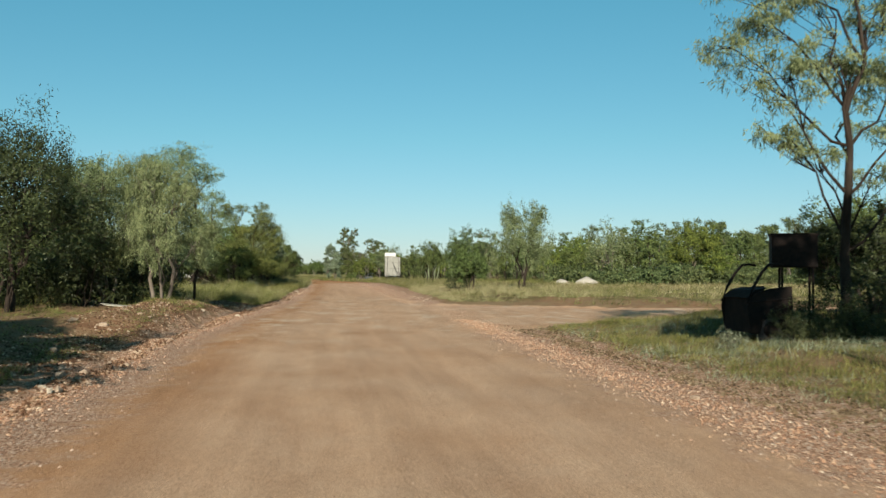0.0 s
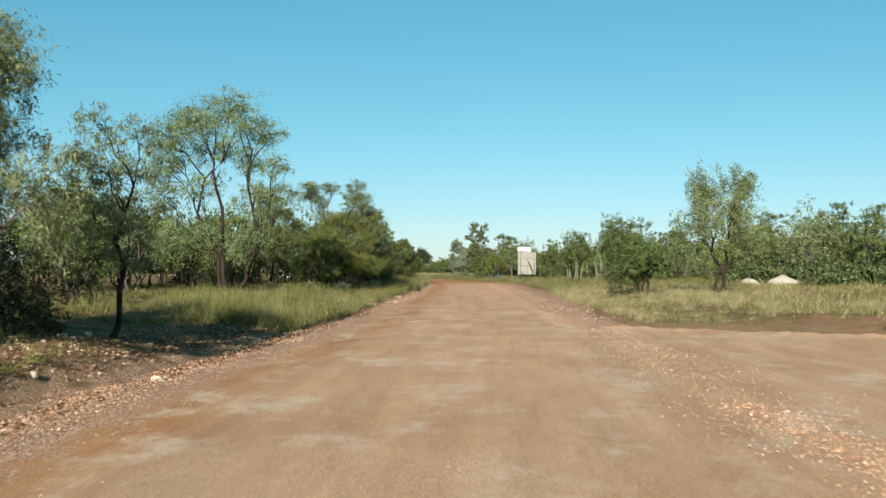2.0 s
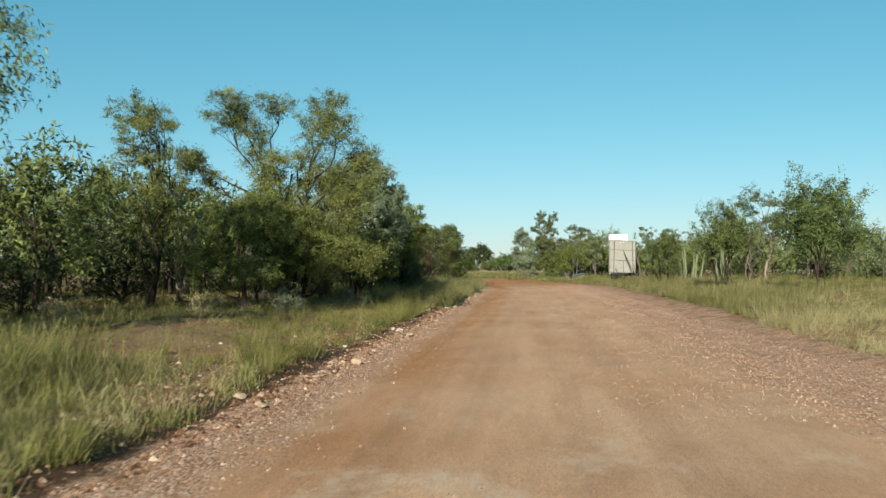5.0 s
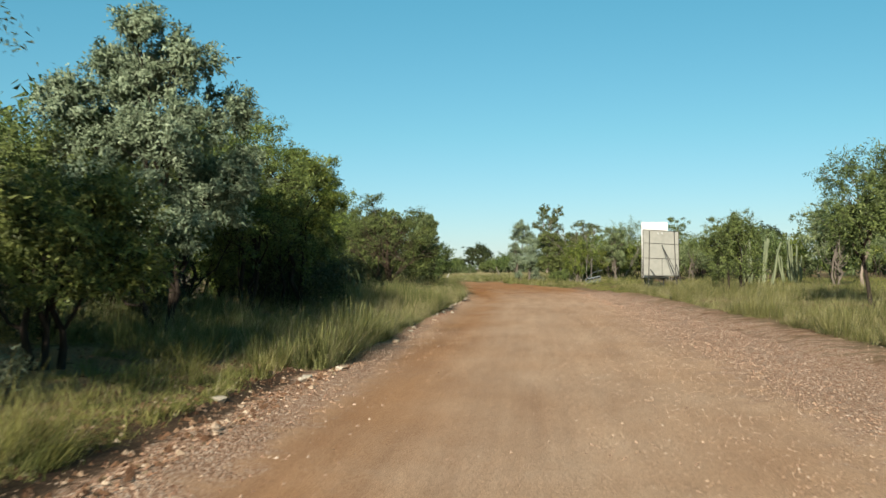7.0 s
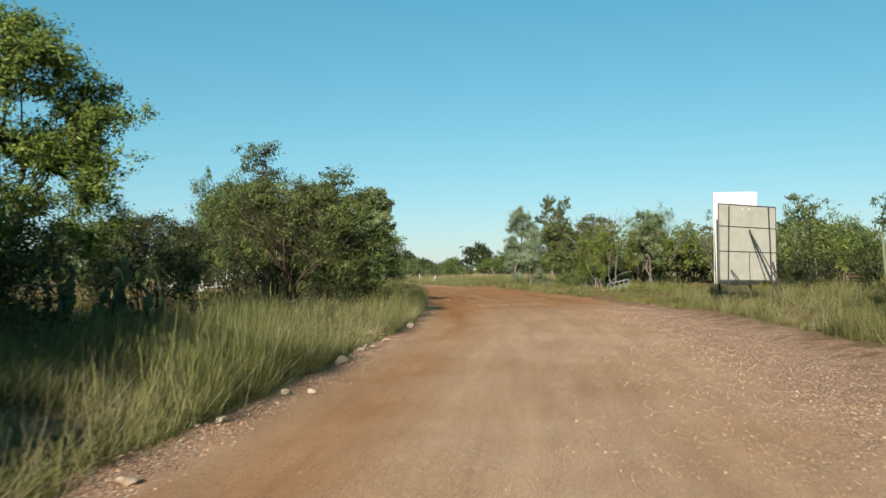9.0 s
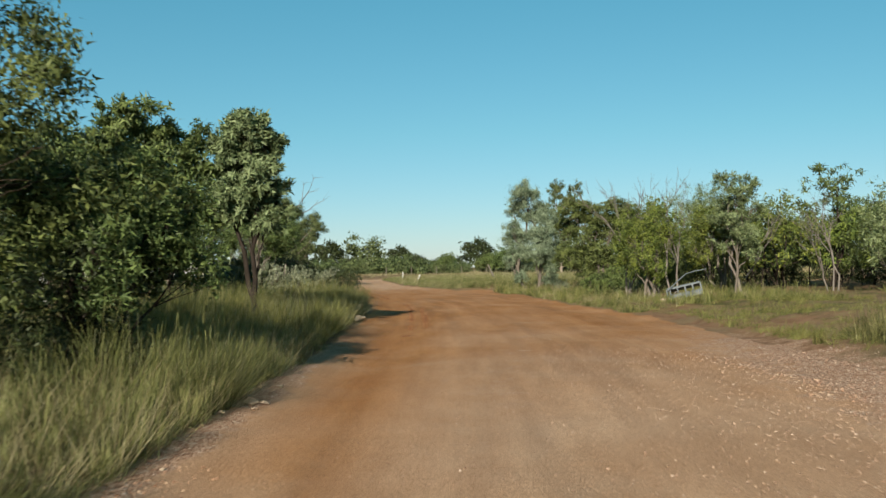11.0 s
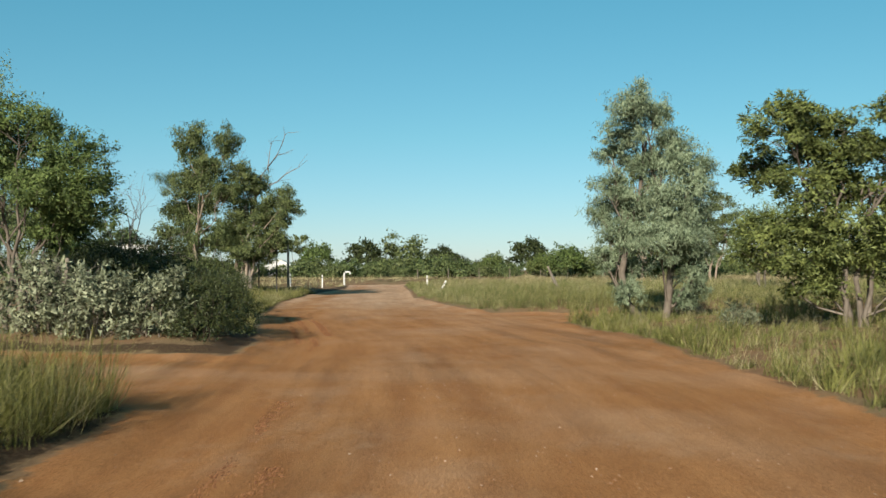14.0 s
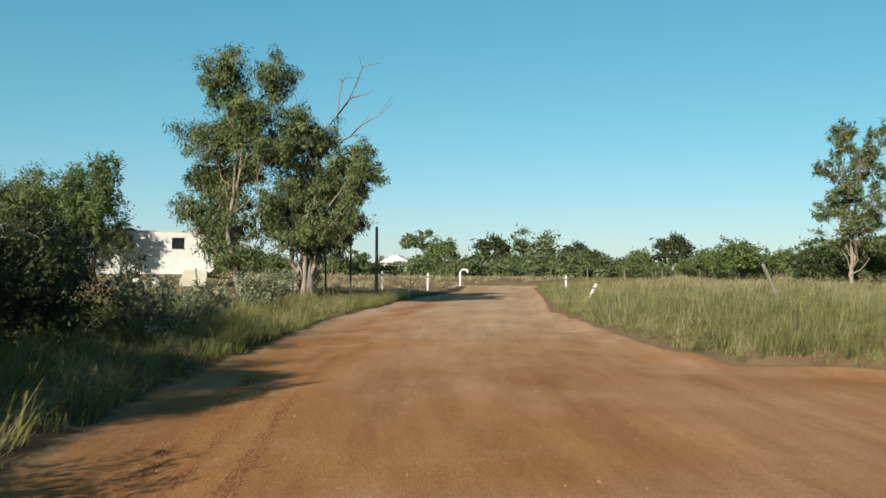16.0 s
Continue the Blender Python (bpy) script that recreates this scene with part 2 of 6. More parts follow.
def wave(x, y, f, seed):
    """Cheap smooth noise for whole arrays, about -1 to 1."""
    r = np.random.RandomState(seed)
    s = 0
    for k in range(5):
        a, p = r.uniform(0, 6.283), r.uniform(0, 6.283)
        ff = f * r.uniform(0.6, 1.7)
        s = s + np.sin(ff * (x * math.cos(a) + y * math.sin(a)) + p)
    return s / 3.2


def inside_road(x, y):
    """Metres from the road's edge, positive on the road and its side tracks."""
    d = np.minimum(x - np.interp(y, LEFT_Y, LEFT_X), np.interp(y, RIGHT_Y, RIGHT_X) - x)
    d = np.minimum(d, 237.5 - y)
    # the pale cross road where this one ends
    d = np.maximum(d, np.minimum(238.5 - y - 0.02 * x, y - 231.5 + 0.02 * x))
    # the side track that leaves to the right
    up = np.interp(x, [4, 13, 40, 90], [45.0, 39.0, 42, 60])
    lo = np.interp(x, [4, 12, 40, 90], [23.0, 30.5, 36, 54])
    a = np.where(x > 3, np.minimum(np.minimum(up - y, y - lo), (44 - x) * 0.4), -9.0)
    # the second side track, past the pale gum
    b = np.where(x > -6, np.minimum(np.interp(x, [-6, 0, 30], [172.7, 172.2, 186]) - y, y - np.interp(x, [-6, 0, 30], [164.5, 166.6, 181])), -9.0)
    # the drive to the left
    c = np.where(x < -4, np.minimum(np.interp(x, [-40, -12, -5], [160, 155.5, 154.8]) - y, y - np.interp(x, [-40, -12, -5], [156, 151.8, 147.5])), -9.0)
    return np.maximum.reduce([d, a, b, c])


def height(x, y):
    x, y = np.asarray(x, float), np.asarray(y, float)
    d = inside_road(x, y)
    edge = d + 0.25 * wave(x, y, 1.7, 3)
    off = np.maximum(-edge, 0)
    z = 0.02 * wave(x, y, 0.9, 5) + 0.012 * wave(x, y, 4.0, 6) - 0.03 * np.exp(-((d - 0.9) / 0.5) ** 2)
    z = z + 0.07 * np.exp(-((edge - 0.1) / 0.35) ** 2) * (0.6 + 0.6 * wave(x, y, 2.3, 8))
    z = z + 0.13 * smooth(0.12, 0.75, off) + 0.23 * smooth(0.4, 4.5, off) + 0.4 * smooth(5, 40, off)
    z = z + smooth(0.4, 3, off) * (0.07 * wave(x, y, 0.8, 11) + 0.05 * wave(x, y, 2.6, 12))
    # the spoil bank beside the first bend
    z = z + 0.42 * np.exp(-((x + 5.0) / 1.25) ** 2) * smooth(20, 24, y) * (1 - smooth(32, 37, y)) * smooth(0.1, 0.8, off)
    return z


def gz(x, y):
    return float(height(x, y))


def grid_mesh(name, us, ys, pick):
    mid = (np.interp(ys, LEFT_Y, LEFT_X) + np.interp(ys, RIGHT_Y, RIGHT_X)) / 2
    X = us[None, :] + mid[:, None]
    Y = np.repeat(ys[:, None], len(us), 1)
    Z = height(X, Y)
    n, m = X.shape
    idx = np.arange(n * m).reshape(n, m)
    q = np.stack([idx[:-1, :-1], idx[:-1, 1:], idx[1:, 1:], idx[1:, :-1]], -1).reshape(-1, 4)
    D = inside_road(X, Y)
    cd = D.ravel()[q].mean(1)
    q = q[cd > 0.0] if pick == "road" else q[cd <= 0.0]
    used = np.unique(q)
    remap = np.zeros(n * m, int)
    remap[used] = np.arange(len(used))
    co = np.stack([X.ravel(), Y.ravel(), Z.ravel()], -1)[used]
    me = quads(name, co, remap[q])
    x, y, d = co[:, 0], co[:, 1], D.ravel()[used]
    near = np.minimum(x - np.interp(y, LEFT_Y, LEFT_X), np.interp(y, RIGHT_Y, RIGHT_X) - x)
    out = np.maximum(-d, 0)
    right = x > (np.interp(y, LEFT_Y, LEFT_X) + np.interp(y, RIGHT_Y, RIGHT_X)) / 2
    wide = np.where(right, np.interp(y, [0, 30, 50, 62, 130, 140], [1.5, 1.6, 0.6, 2.1, 1.5, 0.3]), np.interp(y, [0, 36, 60, 84, 96, 125, 135], [1.3, 0.9, 0.8, 0.8, 0.4, 0.3, 0.2]))
    band = np.exp(-((d - 0.15) / wide) ** 2) * np.where(d > 0, 1, 0.8)
    band = band * np.where(np.abs(d - near) < 0.01, 1.0, 0.25)
    values = {
        "road": smooth(-0.5, 0.6, d),
        "gravel": 0.82 * band * (1 - smooth(122, 142, y)) + 0.32 * np.exp(-((x + 0.2) / 1.3) ** 2) * smooth(114, 122, y) * (1 - smooth(136, 146, y)) + 0.12 * smooth(84, 90, y) * (1 - smooth(96, 104, y)) * smooth(0.8, 2, d) * right,
        "red": np.clip(0.16 + 0.75 * smooth(110, 142, y) - 0.6 * smooth(166, 188, y), 0, 1) + 0.5 * np.exp(-((d - 1.3) / 0.7) ** 2) * ~right - 0.2 * smooth(-0.3, -1.6, near) * smooth(143, 147, y) * (1 - smooth(156, 160, y)) * ~right,
        "across": x - np.interp(y, LEFT_Y, LEFT_X),
        "bare": 0.55 * smooth(2.6, 0.4, out) + 0.15 + 0.5 * (x < -6) * smooth(-20, -14, x) * smooth(144, 148, y) * (1 - smooth(158, 162, y)) + 0.3 * (x < 0) * smooth(-16, -9, x) * smooth(52, 58, y) * (1 - smooth(76, 84, y)) + 0.6 * (x < 0) * smooth(12, 20, y) * (1 - smooth(34, 38, y)) * (1 - smooth(2.2, 4.5, out)),
        # band of litter plus painted shade just outside the road edge
        "shaded_thatch": np.exp(-((out - 0.45) / 0.42) ** 2) * np.where(right, 0.22, 0.95) * np.clip(0.12 + smooth(38, 46, y), 0, 1) * (d < 0.12),
        "chalk": smooth(14, 30, y) * (1 - smooth(52, 62, y)) * 0.9 + 0.12 + 0.42 * smooth(168, 186, y) + 1.5 * smooth(222, 233, y),
    }
    for key, v in values.items():
        at = me.attributes.new(key, "FLOAT", "POINT")
        at.data.foreach_set("value", np.ascontiguousarray(v, np.float32))
    return me


def quads(name, co, faces, material=None, smooth_shade=True):
    """A mesh from arrays of corners and of equal-sided faces."""
    me = bpy.data.meshes.new(name)
    co, faces = np.asarray(co, np.float32), np.asarray(faces, np.int32)
    k = faces.shape[1]
    me.vertices.add(len(co))
    me.vertices.foreach_set("co", co.ravel())
    me.loops.add(faces.size)
    me.loops.foreach_set("vertex_index", faces.ravel())
    me.polygons.add(len(faces))
    me.polygons.foreach_set("loop_start", np.arange(0, faces.size, k, dtype=np.int32))
    me.update(calc_edges=True)
    me.polygons.foreach_set("use_smooth", np.full(len(faces), smooth_shade))
    if material:
        me.materials.append(material)
    return me


def steps(a, b, d):
    return np.arange(a, b, d)


us = np.concatenate([-np.geomspace(2500, 42, 16), steps(-40, -9, 1.0), steps(-9, 9, 0.28), steps(9, 40, 1.0), np.geomspace(42, 2500, 16)])
ys = np.concatenate([[-60, -30, -15, -6], steps(-2, 200, 0.34), steps(200, 300, 0.8), np.geomspace(302, 4500, 24)])
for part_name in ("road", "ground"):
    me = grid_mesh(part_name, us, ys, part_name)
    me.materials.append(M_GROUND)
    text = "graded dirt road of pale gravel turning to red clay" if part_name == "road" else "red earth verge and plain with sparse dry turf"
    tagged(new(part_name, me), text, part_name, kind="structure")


# ---- builders ----
def part(name, data, parent, label=""):
    ob = new(name, data)
    ob.parent = parent
    return tagged(ob, label)


def empty(name, x, y, z=None, rz=0.0, s=1.0):
    ob = new(name)
    ob.matrix_basis = pose(x, y, gz(x, y) if z is None else z, 0, 0, rz) @ Matrix.Scale(s, 4)
    return ob


class Tubes:
    """Collects tapered limbs and makes one mesh of them."""

    def __init__(self):
        self.co, self.faces, self.n = [], [], 0

    def add(self, path, radii, sides=6):
        path = np.asarray(path, float)
        radii = np.broadcast_to(np.asarray(radii, float), (len(path),)) if np.ndim(radii) == 0 else np.asarray(radii, float)
        t = np.gradient(path, axis=0)
        t /= np.linalg.norm(t, axis=1)[:, None] + 1e-9
        ref = np.where(np.abs(t[:, 2:3]) > 0.9, [[1.0, 0, 0]], [[0, 0, 1.0]])
        u = np.cross(t, ref)
        u /= np.linalg.norm(u, axis=1)[:, None] + 1e-9
        v = np.cross(t, u)
        a = np.linspace(0, 2 * math.pi, sides, endpoint=False)
        ring = path[:, None] + radii[:, None, None] * (np.cos(a)[None, :, None] * u[:, None] + np.sin(a)[None, :, None] * v[:, None])
        k = len(path)
        i = self.n + np.arange(k * sides).reshape(k, sides)
        j = np.roll(i, -1, 1)
        self.faces.append(np.stack([i[:-1], j[:-1], j[1:], i[1:]], -1).reshape(-1, 4))
        self.co.append(ring.reshape(-1, 3))
        self.n += k * sides

    def mesh(self, name, material):
        return quads(name, np.concatenate(self.co), np.concatenate(self.faces), material)


def bend(rng, a, b, wob, k=6):
    """A crooked line from a to b."""
    a, b = np.asarray(a, float), np.asarray(b, float)
    s = np.linspace(0, 1, k)[:, None]
    off = np.cumsum(rng.normal(0, 1, (k, 3)), 0)
    off -= s * off[-1] + (1 - s) * off[0]
    return a + (b - a) * s + off * wob * np.linalg.norm(b - a) / k


def unit(v):
    return v / (np.linalg.norm(v, axis=1)[:, None] + 1e-9)


def leaf_mesh(name, rng, centres, spread, count, length, width, droop, material, sprays=8):
    """Many single leaves, in sprays that gather round the centres and face outwards."""
    centres, spread = np.asarray(centres), np.asarray(spread)
    size = np.stack([spread[:, 0], spread[:, 0], spread[:, 1]], -1)
    owner = np.repeat(np.arange(len(centres)), sprays)
    g = unit(rng.normal(0, 1, (len(owner), 3)))
    tuft = centres[owner] + g * size[owner] * rng.uniform(0.15, 1.12, (len(owner), 1))
    reach = size[owner] * rng.uniform(0.2, 0.48, (len(owner), 1))
    w = spread[owner, 0] * spread[owner, 1] * rng.uniform(0.4, 1.6, len(owner))
    pick = rng.choice(len(owner), count, p=w / w.sum())
    base = tuft[pick] + rng.normal(0, 0.62, (count, 3)) * reach[pick]
    heart = centres.mean(0)
    face = 0.6 * unit(base - heart) + 0.65 * g[pick] + 0.34 * rng.normal(0, 1, (count, 3)) + [0, 0, 0.3]
    way = unit(0.35 * g[pick] + rng.normal(0, 0.7, (count, 3)) + [0, 0, -droop])
    side = unit(np.cross(way, face))
    ln = length * rng.uniform(0.6, 1.35, (count, 1))
    wd = width * rng.uniform(0.7, 1.3, (count, 1))
    co = np.stack([base - side * wd / 2, base + side * wd / 2, base + way * ln], 1).reshape(-1, 3)
    return quads(name, co, np.arange(3 * count).reshape(-1, 3), material, False)


def lobes_for(style, rng, h, w):
    """Where the masses of leaves of a crown sit: centre, radius across, radius up."""
    out = []
    if style == "dome":
        n = 9
        for k in range(n):
            a, q = k * 2.4 + rng.uniform(0, 1), rng.uniform(0.15, 1) ** 0.5
            x, y = 0.33 * w * q * math.cos(a), 0.33 * w * q * math.sin(a)
            z = h * (0.80 - 0.33 * q * q) * rng.uniform(0.85, 1.03)
            out.append((x, y, z, w * rng.uniform(0.17, 0.23), h * rng.uniform(0.13, 0.19)))
        for k in range(4):
            a = k * 1.57 + rng.uniform(0, 1)
            out.append((0.34 * w * math.cos(a), 0.34 * w * math.sin(a), h * rng.uniform(0.25, 0.42), w * 0.2, h * 0.17))
    elif style == "shrub":
        for k in range(7):
            a = k * 0.9 + rng.uniform(0, 1)
            out.append((0.3 * w * math.cos(a), 0.3 * w * math.sin(a), h * rng.uniform(0.3, 0.72), w * 0.23, h * 0.27))
        for k in range(5):
            a = k * 1.26 + rng.uniform(0, 1)
            out.append((0.34 * w * math.cos(a), 0.34 * w * math.sin(a), h * rng.uniform(0.12, 0.22), w * 0.2, h * 0.17))
    elif style == "tall":
        for k in range(10):
            f = 0.36 + 0.56 * k / 9
            a = k * 2.4 + rng.uniform(0, 0.8)
            q = w * 0.30 * (1.12 - abs(f - 0.58) * 1.5) * rng.uniform(0.5, 1)
            out.append((q * math.cos(a), q * math.sin(a), h * f, w * rng.uniform(0.17, 0.24), h * rng.uniform(0.07, 0.10)))
    else:  # open crowns, carried high on bare limbs
        for k in range(11):
            a = k * 2.4 + rng.uniform(0, 0.9)
            q = w * 0.38 * rng.uniform(0.25, 1) ** 0.6
            out.append((q * math.cos(a), q * math.sin(a), h * rng.uniform(0.55, 0.9) - 0.12 * h * (q / w), w * rng.uniform(0.12, 0.19), h * rng.uniform(0.06, 0.10)))
    return out


def tree_meshes(seed, style, h, w, leaf, bark, n, size=(0.16, 0.05), droop=0.25, stems=1, lobes=None, tuft=0.66, girth=0.10, clumps=15, twigs=True, limbs=True):
    rng = np.random.RandomState(seed)
    if not lobes:
        lobes = lobes_for(style, rng, h, w)
        up = h / max(z + 0.85 * rz for _, _, z, _, rz in lobes)
        wide = 0.5 * w / np.mean([math.hypot(x, y) + rx for x, y, _, rx, _ in lobes])
        lobes = [(x * wide, y * wide, z * up, rx * min(wide, 1.25), rz * up) for x, y, z, rx, rz in lobes]
    tubes, centres, spread = Tubes(), [], []
    feet = []
    for k in range(stems):
        a = k * 2.4 + rng.uniform(0, 1)
        foot = np.array([0.12 * math.cos(a), 0.12 * math.sin(a), -0.15]) * (0 if stems == 1 else 1.5) + [0, 0, -0.1]
        top = np.array([0.10 * w * math.cos(a), 0.10 * w * math.sin(a), h * (0.78 if style in ("tall", "open") else 0.62)])
        line = bend(rng, foot, top, 0.3, 8)
        g = girth * rng.uniform(0.75, 1.1) / (1 if stems == 1 else 1.35)
        tubes.add(line, np.linspace(g, g * 0.28, 8) * np.r_[1.35, np.ones(7)], 7 if twigs else 4)
        feet.append(line)
    for x, y, z, rx, rz in lobes:
        c = np.array([x, y, z])
        line = min(feet, key=lambda l: np.hypot(*(l[4, :2] - c[:2])))
        at = line[min(6, max(1, int(np.argmin(np.abs(line[:, 2] - (z - 0.22 * h - 0.2 * np.hypot(x, y)))))))]
        limb = bend(rng, at, c + [0, 0, rz * 0.2], 0.32, 6)
        g = girth * 0.30
        if limbs:
            tubes.add(limb, np.linspace(g, g * 0.22, 6), 5 if twigs else 3)
        for j in range(clumps):
            d = rng.normal(0, 1, 3)
            d /= np.linalg.norm(d)
            d[2] = d[2] * 0.9 + 0.15
            p = c + d * [rx, rx, rz] * rng.uniform(0.5, 1.08)
            centres.append(p)
            k = tuft
            spread.append((k * rx * rng.uniform(0.44, 0.74), k * rz * rng.uniform(0.46, 0.78)))
            if twigs:
                tubes.add(bend(rng, limb[rng.randint(3, 6)], p, 0.3, 4), np.linspace(g * 0.32, g * 0.09, 4), 3)
    return tubes.mesh("trunk", bark), leaf_mesh("crown", rng, centres, spread, n, size[0], size[1], droop, leaf)


def put_tree(name, label, x, y, meshes, rz=0.0, s=1.0, group="", category="tree"):
    ob = tagged(empty(name, x, y, None, rz, s), label, category, group)
    part("trunk" if category == "tree" else "stem", meshes[0], ob)
    part("crown", meshes[1], ob)
    return ob


# ---- trees beside the road ----
def roadside(name, label, x, y, style, h, w, leaf, bark, n, seed, category="tree", group="", rz=0.0, **more):
    more.setdefault("size", (0.16, 0.06))
    n, more["size"] = int(n * 2.1), (more["size"][0] * 0.66, more["size"][1] * 0.64)
    if (x < 0 and 28 < y < 125) or 140 < y < 170:  # the trees passed nearest carry finer leaves
        n, more["size"] = int(n * 1.35), (more["size"][0] * 0.8, more["size"][1] * 0.84)
    h = h - gz(x, y)
    return put_tree(name, label, x, y, tree_meshes(seed, style, h, w, leaf, bark, n, **more), rz, 1.0, group, category)


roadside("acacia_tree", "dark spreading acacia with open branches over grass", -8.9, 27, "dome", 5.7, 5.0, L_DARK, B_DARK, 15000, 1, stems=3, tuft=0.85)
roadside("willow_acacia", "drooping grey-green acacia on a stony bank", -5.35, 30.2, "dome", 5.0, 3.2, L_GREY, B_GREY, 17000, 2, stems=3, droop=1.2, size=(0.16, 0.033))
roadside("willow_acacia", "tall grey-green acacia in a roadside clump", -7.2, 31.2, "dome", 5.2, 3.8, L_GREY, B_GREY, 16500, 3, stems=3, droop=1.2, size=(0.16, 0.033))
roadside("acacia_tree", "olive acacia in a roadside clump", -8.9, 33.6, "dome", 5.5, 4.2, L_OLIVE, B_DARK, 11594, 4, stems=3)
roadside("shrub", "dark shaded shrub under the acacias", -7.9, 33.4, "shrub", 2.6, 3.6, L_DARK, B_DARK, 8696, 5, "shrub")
roadside("sapling", "slender dark-stemmed young tree with thin crown", -5.1, 35.4, "tall", 4.3, 2.0, L_GREY, B_DARK, 2600, 6, girth=0.06, droop=0.9, size=(0.16, 0.04))
roadside("gum_tree", "tall grey gum with broad airy crown", -9.6, 60.8, "open", 9.6, 6.0, L_GREY, B_DARK, 17000, 7, size=(0.19, 0.07), stems=3, girth=0.14, clumps=18, tuft=0.95, droop=0.9, lobes=[
    (0.1, 0, 8.4, 1.1, 0.6), (-1.6, 0.4, 8.0, 1.2, 0.6), (-2.9, 0, 7.1, 1.0, 0.7), (1.0, -0.4, 7.6, 1.1, 0.7), (1.8, 0.2, 7.0, 0.9, 0.6), (-0.8, -0.5, 7.2, 1.2, 0.7), (-3.1, 0.4, 5.6, 0.9, 0.7), (-2.1, 0.3, 6.3, 1.1, 0.7),
    (0.8, 0.5, 5.7, 0.8, 0.5), (1.5, 0, 4.2, 1.0, 0.7), (-1.2, 0.5, 2.6, 1.2, 0.9), (1.0, 0.3, 2.4, 1.1, 0.9), (2.5, 0.2, 4.0, 0.8, 0.7), (-2.8, 0.2, 4.3, 0.9, 0.6), (0.2, 0.2, 6.5, 1.0, 0.6), (-1.0, -0.3, 4.7, 0.9, 0.6), (2.2, -0.2, 5.6, 0.7, 0.5), (-2.4, 0, 2.4, 1.0, 0.8)])
roadside("bushy_tree", "dense olive tree at the road edge", -7.4, 74.4, "dome", 3.4, 3.4, L_ACACIA, B_DARK, 10000, 8, stems=3)
roadside("bushy_tree", "low dark bushy tree at the road edge", -5.6, 81, "dome", 2.9, 3.0, L_ACACIA, B_DARK, 10000, 9, stems=3)
roadside("slender_tree", "slender tree with bare twigs at the top", -10.9, 76, "tall", 6.8, 3.0, L_ACACIA, B_DARK, 7246, 10)
roadside("acacia_tree", "large olive acacia with several dark stems", -6.9, 77.0, "dome", 7.0, 5.2, L_ACACIA, B_DARK, 36000, 11, stems=5, girth=0.11, clumps=15, tuft=0.9, size=(0.135, 0.045), lobes=[(-1.33, -0.8, 6.16, 0.83, 0.42), (-0.3, 0.2, 6.21, 0.59, 0.37), (-1.92, -0.4, 5.82, 0.66, 0.42), (1.08, 0.6, 6.25, 0.5, 0.5), (0.86, -0, 5.47, 0.72, 0.55), (1.88, -0.7, 5.37, 0.63, 0.53), (2.16, 0.3, 4.66, 0.55, 0.5), (-0.89, -0.3, 5.43, 0.66, 0.5), (-3.26, 0.7, 4.62, 0.63, 0.42), (-2.67, 0.1, 4.03, 0.59, 0.33), (-0.6, -0.5, 4.35, 0.92, 0.66), (0.86, 0.5, 4.32, 0.98, 0.76), (2.01, -0.1, 3.59, 0.98, 0.83), (-0.16, -0.7, 3.2, 1.14, 0.83), (-1.63, 0.2, 3.08, 0.98, 0.59), (1.15, -0.4, 2.61, 1.14, 0.83), (-0.31, 0, 1.92, 0.98, 0.72), (1.72, -0.6, 1.47, 1.14, 0.72), (0.56, -0.2, 1.2, 0.83, 0.55)])
roadside("grey_acacia", "tall silvery green acacia above shaded grass", -6.1, 86, "dome", 5.9, 4.4, L_SILVER, B_DARK, 26000, 12, stems=3, clumps=14, tuft=1.05, droop=0.5, size=(0.18, 0.075), lobes=[(0.02, -0.8, 5.4, 0.44, 0.32), (-0.8, 0.2, 4.97, 0.57, 0.35), (0.57, -0.4, 4.8, 0.57, 0.44), (1.08, 0.6, 4.13, 0.39, 0.48), (-0.32, -0, 4.37, 0.76, 0.5), (-1.33, -0.7, 4.09, 0.5, 0.46), (-1.01, 0.3, 3.42, 0.76, 0.5), (0.2, -0.3, 3.49, 0.87, 0.55), (1.21, 0.7, 3.16, 0.46, 0.39), (-1.59, 0.1, 2.97, 0.57, 0.48), (-0.49, -0.5, 2.59, 0.82, 0.44), (0.71, 0.5, 2.47, 0.71, 0.46), (-1.86, -0.1, 2.21, 0.55, 0.46), (0.19, -0.7, 1.82, 0.71, 0.37)])
roadside("bushy_tree", "dense olive tree behind the silvery acacia", -7.5, 90.5, "dome", 4.7, 4.0, L_ACACIA, B_DARK, 14000, 91, stems=3)
roadside("bushy_tree", "dense domed tree with yellow-green top", -9.3, 106.7, "dome", 6.4, 4.4, L_GREEN, B_DARK, 28000, 13, stems=3, clumps=15, tuft=0.85, size=(0.18, 0.075), lobes=[(0.35, 0.3, 5.35, 0.85, 0.5), (1.2, -0.3, 4.75, 0.75, 0.5), (1.75, 0.2, 3.7, 0.7, 0.6), (1.1, 0.5, 3.4, 0.8, 0.6), (-0.58, -0.8, 5.6, 1.12, 0.47), (-1.84, 0.2, 5.44, 0.84, 0.56), (0.8, -0.4, 4.89, 0.98, 0.56), (1.75, 0.6, 4.19, 0.62, 0.62), (-0.17, -0, 4.05, 1.26, 0.84), (-1.84, -0.7, 3.96, 1.12, 0.98), (1.61, 0.3, 3.21, 0.73, 0.73), (0.1, -0.3, 2.84, 1.26, 0.78), (-1.85, 0.7, 2.48, 1.12, 0.84), (1.67, 0.1, 2.02, 0.67, 0.78), (0.43, -0.5, 1.51, 0.84, 0.76), (-1.3, 0.5, 1, 1.12, 0.7), (0.22, -0.1, 0.45, 0.65, 0.47), (-2.7, -0.7, 1.02, 1.12, 0.84)])
